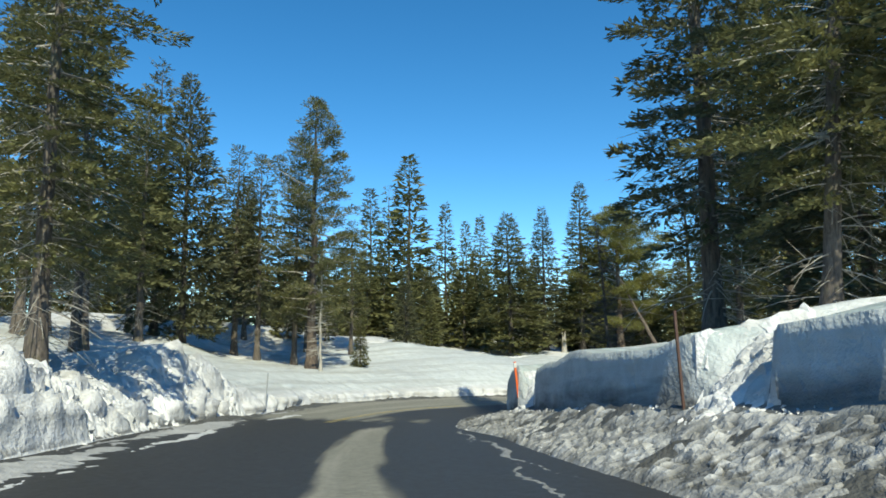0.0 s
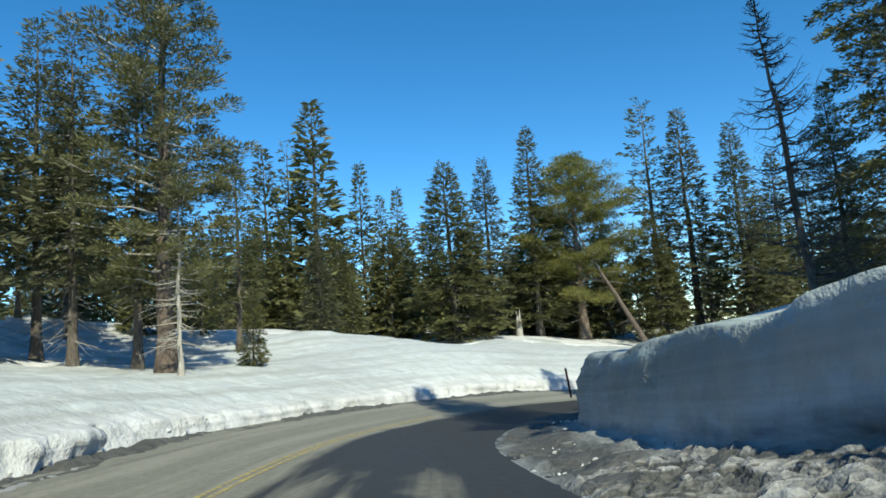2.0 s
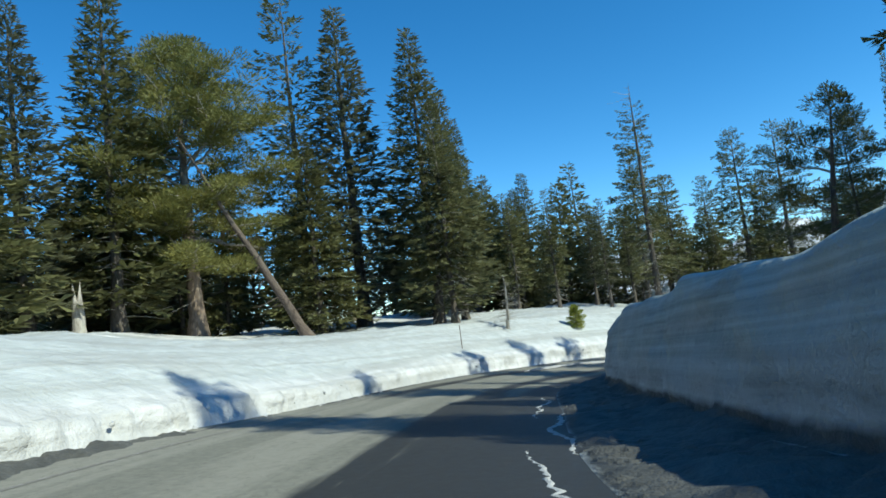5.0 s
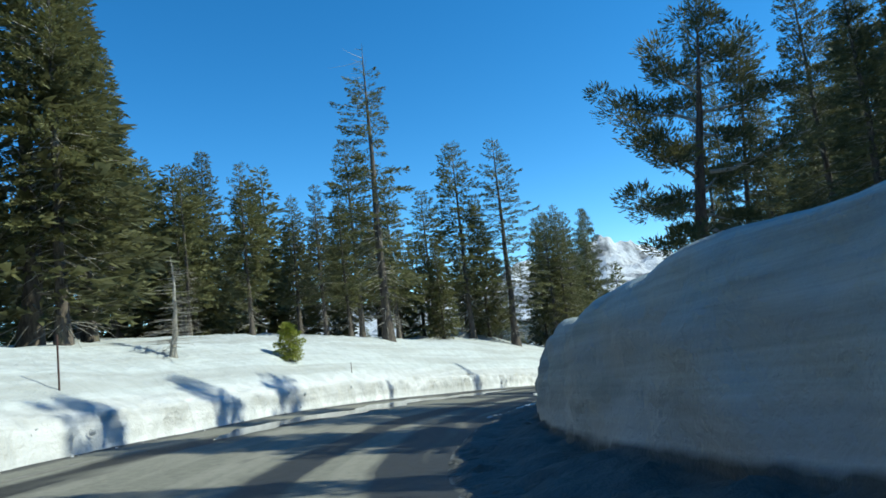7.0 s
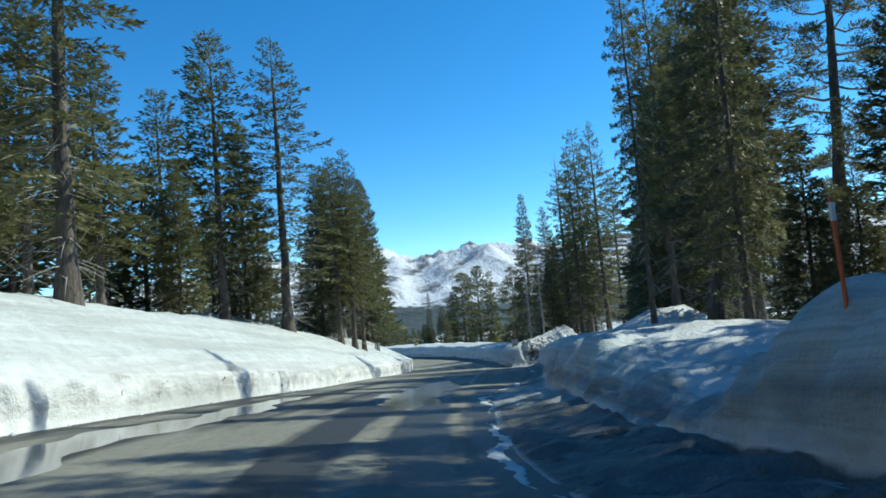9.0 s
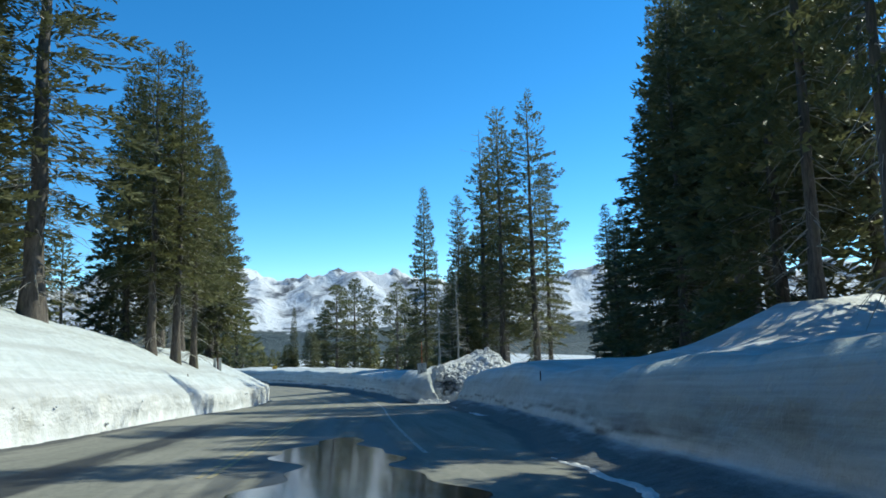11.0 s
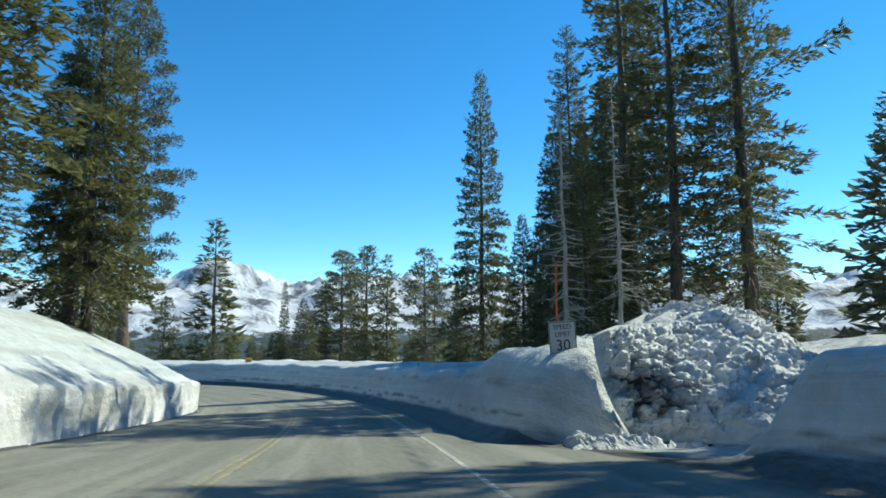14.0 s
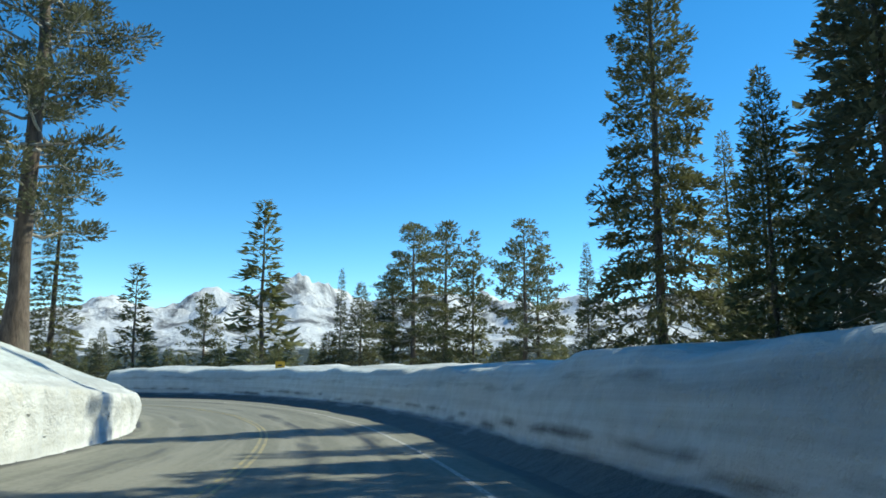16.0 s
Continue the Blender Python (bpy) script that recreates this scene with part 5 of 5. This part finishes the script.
slush_ridge(94, 131, lambda s: RIGHT_EDGE(s) - .15, .13, .05, .34, 1)
slush_ridge(56, 76, lambda s: .9 + 0 * s, .05, .025, .42, 2)
slush_ridge(57, 70, lambda s: 1.3 + 0 * s, .07, .03, .45, 5)
slush_ridge(21, 31, lambda s: RIGHT_EDGE(s) + .8, .22, .10, .2, 9)
slush_ridge(10, 22, lambda s: RIGHT_EDGE(s) + 1.4, .25, .12, .25, 11)
slush_ridge(4, 24, lambda s: 2.5 + .01 * s, .06, .02, .62, 3)
slush_ridge(2, 22, lambda s: 3.2 - .01 * s, .10, .03, .6, 6)
slush_ridge(8, 34, lambda s: LEFT_FOOT(s) + .45, .16, .04, .55, 4)
slush_ridge(-6, 27, lambda s: LEFT_FOOT(s) + .85, .75, .07, .5, 21)
slush_ridge(2, 30, lambda s: LEFT_FOOT(s) + 1.7, .22, .03, .35, 23)
slush_ridge(20, 66, lambda s: LEFT_FOOT(s) + .30, .40, .14, 1.1, 13)
slush_ridge(24, 60, lambda s: LEFT_FOOT(s) + .55, .14, .03, .85, 15)
slush_ridge(140, 160, lambda s: RIGHT_EDGE(s) + .1, .12, .05, .3, 7)


def water_material():
    n = Nodes("melt_water")
    p = n.world_place()
    n.shader.inputs["Specular IOR Level"].default_value = .5
    return n.done((.012, .014, .016), n.mix(n.noise(p, 3, 3), .05, .13), n.noise(p, 5, 2), .05, .01)


WATER = water_material()


def puddle(s0, s1, middle, width, seed):
    s = np.linspace(s0, s1, 90)
    u = (s - s0) / (s1 - s0)
    half = width * np.sqrt(np.clip(u * (1 - u) * 4, 0, 1)) * (1 + .25 * np.sin(s * 1.1 + seed) + .15 * np.sin(s * 2.7))
    shift = .25 * np.sin(s * .5 + seed)
    across = np.linspace(-1, 1, 7)
    o = middle + shift[:, None] + across * half[:, None]
    p = road_point(np.repeat(s[:, None], 7, 1), o, .005)
    ob = mesh_object("puddle", p.reshape(-1, 3), sheet(*o.shape)[:, ::-1], WATER)
    tagged(ob, "shallow melt water lying on the asphalt", "puddle")


puddle(112, 137, -.2, 1.25, 1)
puddle(88, 122, -5.0, .75, 2)


# ---- markers and signs ----
def plain(name, color, rough=.6, metal=0.0, wear=(.2, .18, .15), scale=14):
    n = Nodes(name)
    p = n.world_place()
    worn = n.ramp(n.noise(p, scale, 5, .7), (.55, 0.0), (.72, 1.0))
    return n.done(n.mix(n.sum("MULTIPLY", worn, .55), color, wear), rough, n.noise(p, 30), .1, .003, metal)


ORANGE, STEEL, DARK_STEEL = plain("orange_paint", (.62, .12, .03)), plain("galvanised_steel", (.42, .43, .43), .45, .8), plain("rusted_steel", (.09, .05, .04), .8)
SIGN_WHITE, SIGN_BLACK, SIGN_YELLOW, PALE_BOARD = plain("sign_white", (.62, .63, .62), .4), plain("sign_black", (.015, .015, .016), .5), plain("sign_yellow", (.65, .38, .03), .45), plain("grey_board", (.46, .47, .45), .7)


def box_mesh(bm, size, at=(0, 0, 0), bevel=.004):
    r = bmesh.ops.create_cube(bm, size=1)
    bmesh.ops.scale(bm, vec=size, verts=r["verts"])
    bmesh.ops.translate(bm, vec=at, verts=r["verts"])
    if bevel:
        bmesh.ops.bevel(bm, geom=list({e for v in r["verts"] for e in v.link_edges}), offset=bevel, segments=2, affect="EDGES")
    return bm


def stake(x, y, low, high, lean, material, label, tip=None, wide=.05, flat=.035):
    """A snow stake from low to high; lean: degrees east and north."""
    ob = new("snow_stake")
    ob.matrix_basis = Matrix.Translation((x, y, low)) @ pose(0, 0, 0, -lean[1], lean[0], 20)
    long = high - low
    part("post", box_mesh(bmesh.new(), (wide, flat, long), (0, 0, long / 2)), material, ob)
    if tip:
        part("reflector", box_mesh(bmesh.new(), (wide * 1.15, flat * 1.3, long * .13), (0, 0, long * .90), .002), tip, ob, "pale reflective band")
    tagged(ob, label, "snow stake", "snow stakes along the road")


stake(2.72, 23.95, -.95, .32, (-4, 3), ORANGE, "orange snow stake standing against the cut wall", SIGN_WHITE, .085)
stake(5.44, 42.62, -2.78, -1.76, (7, 18), plain("dark_red_paint", (.07, .015, .013)), "dark red snow stake leaning on the wall", None, .075)
stake(3.93, 11.2, -.05, 1.62, (-2, 1), DARK_STEEL, "brown steel snow stake at a crack in the wall", None, .05)
stake(-8.0, 31.4, -2.15, -.35, (3, 0), STEEL, "thin grey steel stake in the snow bank", None, .05)
stake(54.1, 78.9, -7.0, -5.75, (0, 0), DARK_STEEL, "thin dark stake in the snow bank", None, .05)
stake(46.9, 66.1, -6.8, -5.5, (0, 2), ORANGE, "slender orange snow stake at the rim of the wall", SIGN_WHITE, .03)
stake(142.2, 53.9, -15.0, -13.4, (0, 0), DARK_STEEL, "dark stake sunk in the snow wall", None, .05)
stake(139.4, 69.3, -14.6, -13.2, (0, 0), DARK_STEEL, "thin dark stake in the snow bank", None, .05)
stake(104.8, 72.4, -11.6, -10.5, (0, 0), DARK_STEEL, "short dark stake in the snow bank", None, .06)
stake(90.62, 57.78, -11.0, -10.14, (0, 0), DARK_STEEL, "short dark stake in the snow wall", None, .045)
stake(118.75, 55.45, -12.4, -9.5, (-3, 2), ORANGE, "slender orange marker pole behind the sign", None, .035)
stake(33.5, 77.2, -4.9, -3.5, (0, 0), DARK_STEEL, "thin dark stake in the snow bank", None, .045)


def letters(text, size, at, parent, material):
    """Raised writing on a board: x to the right, z up, facing -y."""
    cu = bpy.data.curves.new("lettering", "FONT")
    cu.body, cu.size, cu.align_x, cu.align_y, cu.extrude = text, size, "CENTER", "CENTER", .002
    ob = bpy.data.objects.new("lettering", cu)
    me = bpy.data.meshes.new_from_object(ob)
    bpy.data.objects.remove(ob)
    me.transform(Matrix.Translation(at) @ pose(0, 0, 0, 90, 0, 0))
    me.materials.append(material)
    made = new("lettering", me)
    made.parent = parent
    return made


def speed_sign():
    sign = new("speed_limit_sign")
    turn = math.degrees(math.atan2(-.17, .985)) - 90
    sign.matrix_basis = Matrix.Translation((117.86, 55.66, -12.09)) @ pose(0, 0, 0, 0, -2.5, turn)
    w, h = .762, .914
    panel = part("panel", box_mesh(bmesh.new(), (w, .006, h), (0, 0, h / 2), .002), SIGN_WHITE, sign)
    bm = bmesh.new()
    for sx, sz, px, pz in ((w - .03, .016, 0, .03), (w - .03, .016, 0, h - .03), (.016, h - .06, -w / 2 + .023, h / 2), (.016, h - .06, w / 2 - .023, h / 2)):
        box_mesh(bm, (sx, .004, sz), (px, -.006, pz), 0)
    part("border", bm, SIGN_BLACK, sign, "black border")
    for text, size, z in (("SPEED", .185, .755), ("LIMIT", .185, .555), ("30", .42, .255)):
        me = letters(text, size, (0, -.006, z), sign, SIGN_BLACK)
        tagged(me, "black raised lettering")
    part("post", box_mesh(bmesh.new(), (.06, .06, 2.6), (0, .04, -.5)), STEEL, sign, "grey steel post")
    for z in (.2, .72):
        bm = bmesh.new()
        bmesh.ops.create_cone(bm, cap_ends=True, segments=8, radius1=.012, radius2=.01, depth=.01)
        bmesh.ops.rotate(bm, verts=bm.verts, matrix=Matrix.Rotation(math.pi / 2, 3, "X"))
        bmesh.ops.translate(bm, vec=(0, -.008, z + .18), verts=bm.verts)
        part("bolt", bm, STEEL, sign)
    tagged(sign, "white speed limit sign with black lettering, half buried in snow", "road sign")


speed_sign()


def warning_sign():
    sign = new("warning_sign")
    sign.matrix_basis = Matrix.Translation((181.2, 64.4, -16.0)) @ pose(0, 0, 0, 0, 0, -100)
    part("panel", box_mesh(bmesh.new(), (.75, .006, .6), (0, 0, 1.35), .01), SIGN_YELLOW, sign)
    part("post", box_mesh(bmesh.new(), (.06, .05, 2.6), (0, .04, .2)), STEEL, sign, "grey steel post")
    part("bar", box_mesh(bmesh.new(), (.34, .004, .12), (0, -.006, 1.35), 0), SIGN_BLACK, sign, "black mark")
    tagged(sign, "yellow warning board on a steel post behind the wall", "road sign")


warning_sign()


def marker_boards():
    ob = new("marker_post")
    z = float(ground(120.6, 71.4)[0])
    ob.matrix_basis = Matrix.Translation((120.6, 71.4, z - .3)) @ pose(0, 0, 0, 0, 0, -108)
    for side in (-1, 1):
        part("board", box_mesh(bmesh.new(), (.22, .03, 1.05), (side * .21, 0, .62)), PALE_BOARD, ob)
    part("post", box_mesh(bmesh.new(), (.12, .09, 1.2), (0, .05, .55)), DARK_STEEL, ob, "dark steel post")
    tagged(ob, "marker post with two pale boards standing in the snow", "marker post")


marker_boards()


# ---- a broken stump and a leaning trunk ----
def stump(x, y, height, thick, label):
    rng = np.random.default_rng(4)
    ob = new("tree_stump")
    ob.location = (x, y, float(ground(x, y)[0]) - .2)
    k = 12
    t = np.arange(k) * 6.283 / k
    rings = []
    for q in np.linspace(0, 1, 7):
        r = thick * (1 - .45 * q) * (1 + .18 * rng.random(k))
        rings.append(np.stack([r * np.cos(t), r * np.sin(t), q * height * (1 + .28 * q * np.cos(t * 2 + 1))], 1))
    v = np.vstack(rings + [[[0, 0, height * .8]]])
    i = np.arange(7 * k).reshape(7, k)
    n = np.roll(i, -1, 1)
    f = [list(q) for q in np.stack([i[:-1], n[:-1], n[1:], i[1:]], -1).reshape(-1, 4)] + [[i[-1][j], n[-1][j], 7 * k] for j in range(k)]
    mesh_object("trunk", v, f, BARE_WOOD, ob)
    tagged(ob, label, "tree stump")


stump(16.8, 91.0, 2.4, .36, "pale broken tree stump standing out of the snow")
stump(129.2, 75.6, 3.0, .32, "grey dead stump beside the trees")
leaner = snag("leaning_tree", 91, 17, .34, 34, 2.6, label="leaning bare trunk with grey broken limbs", bark=PINE_BARK)
leaner.matrix_basis = Matrix.Translation((29.5, 86.9, float(ground(29.5, 86.9)[0]) - .2)) @ pose(0, 0, 0, -15, -22, 0)
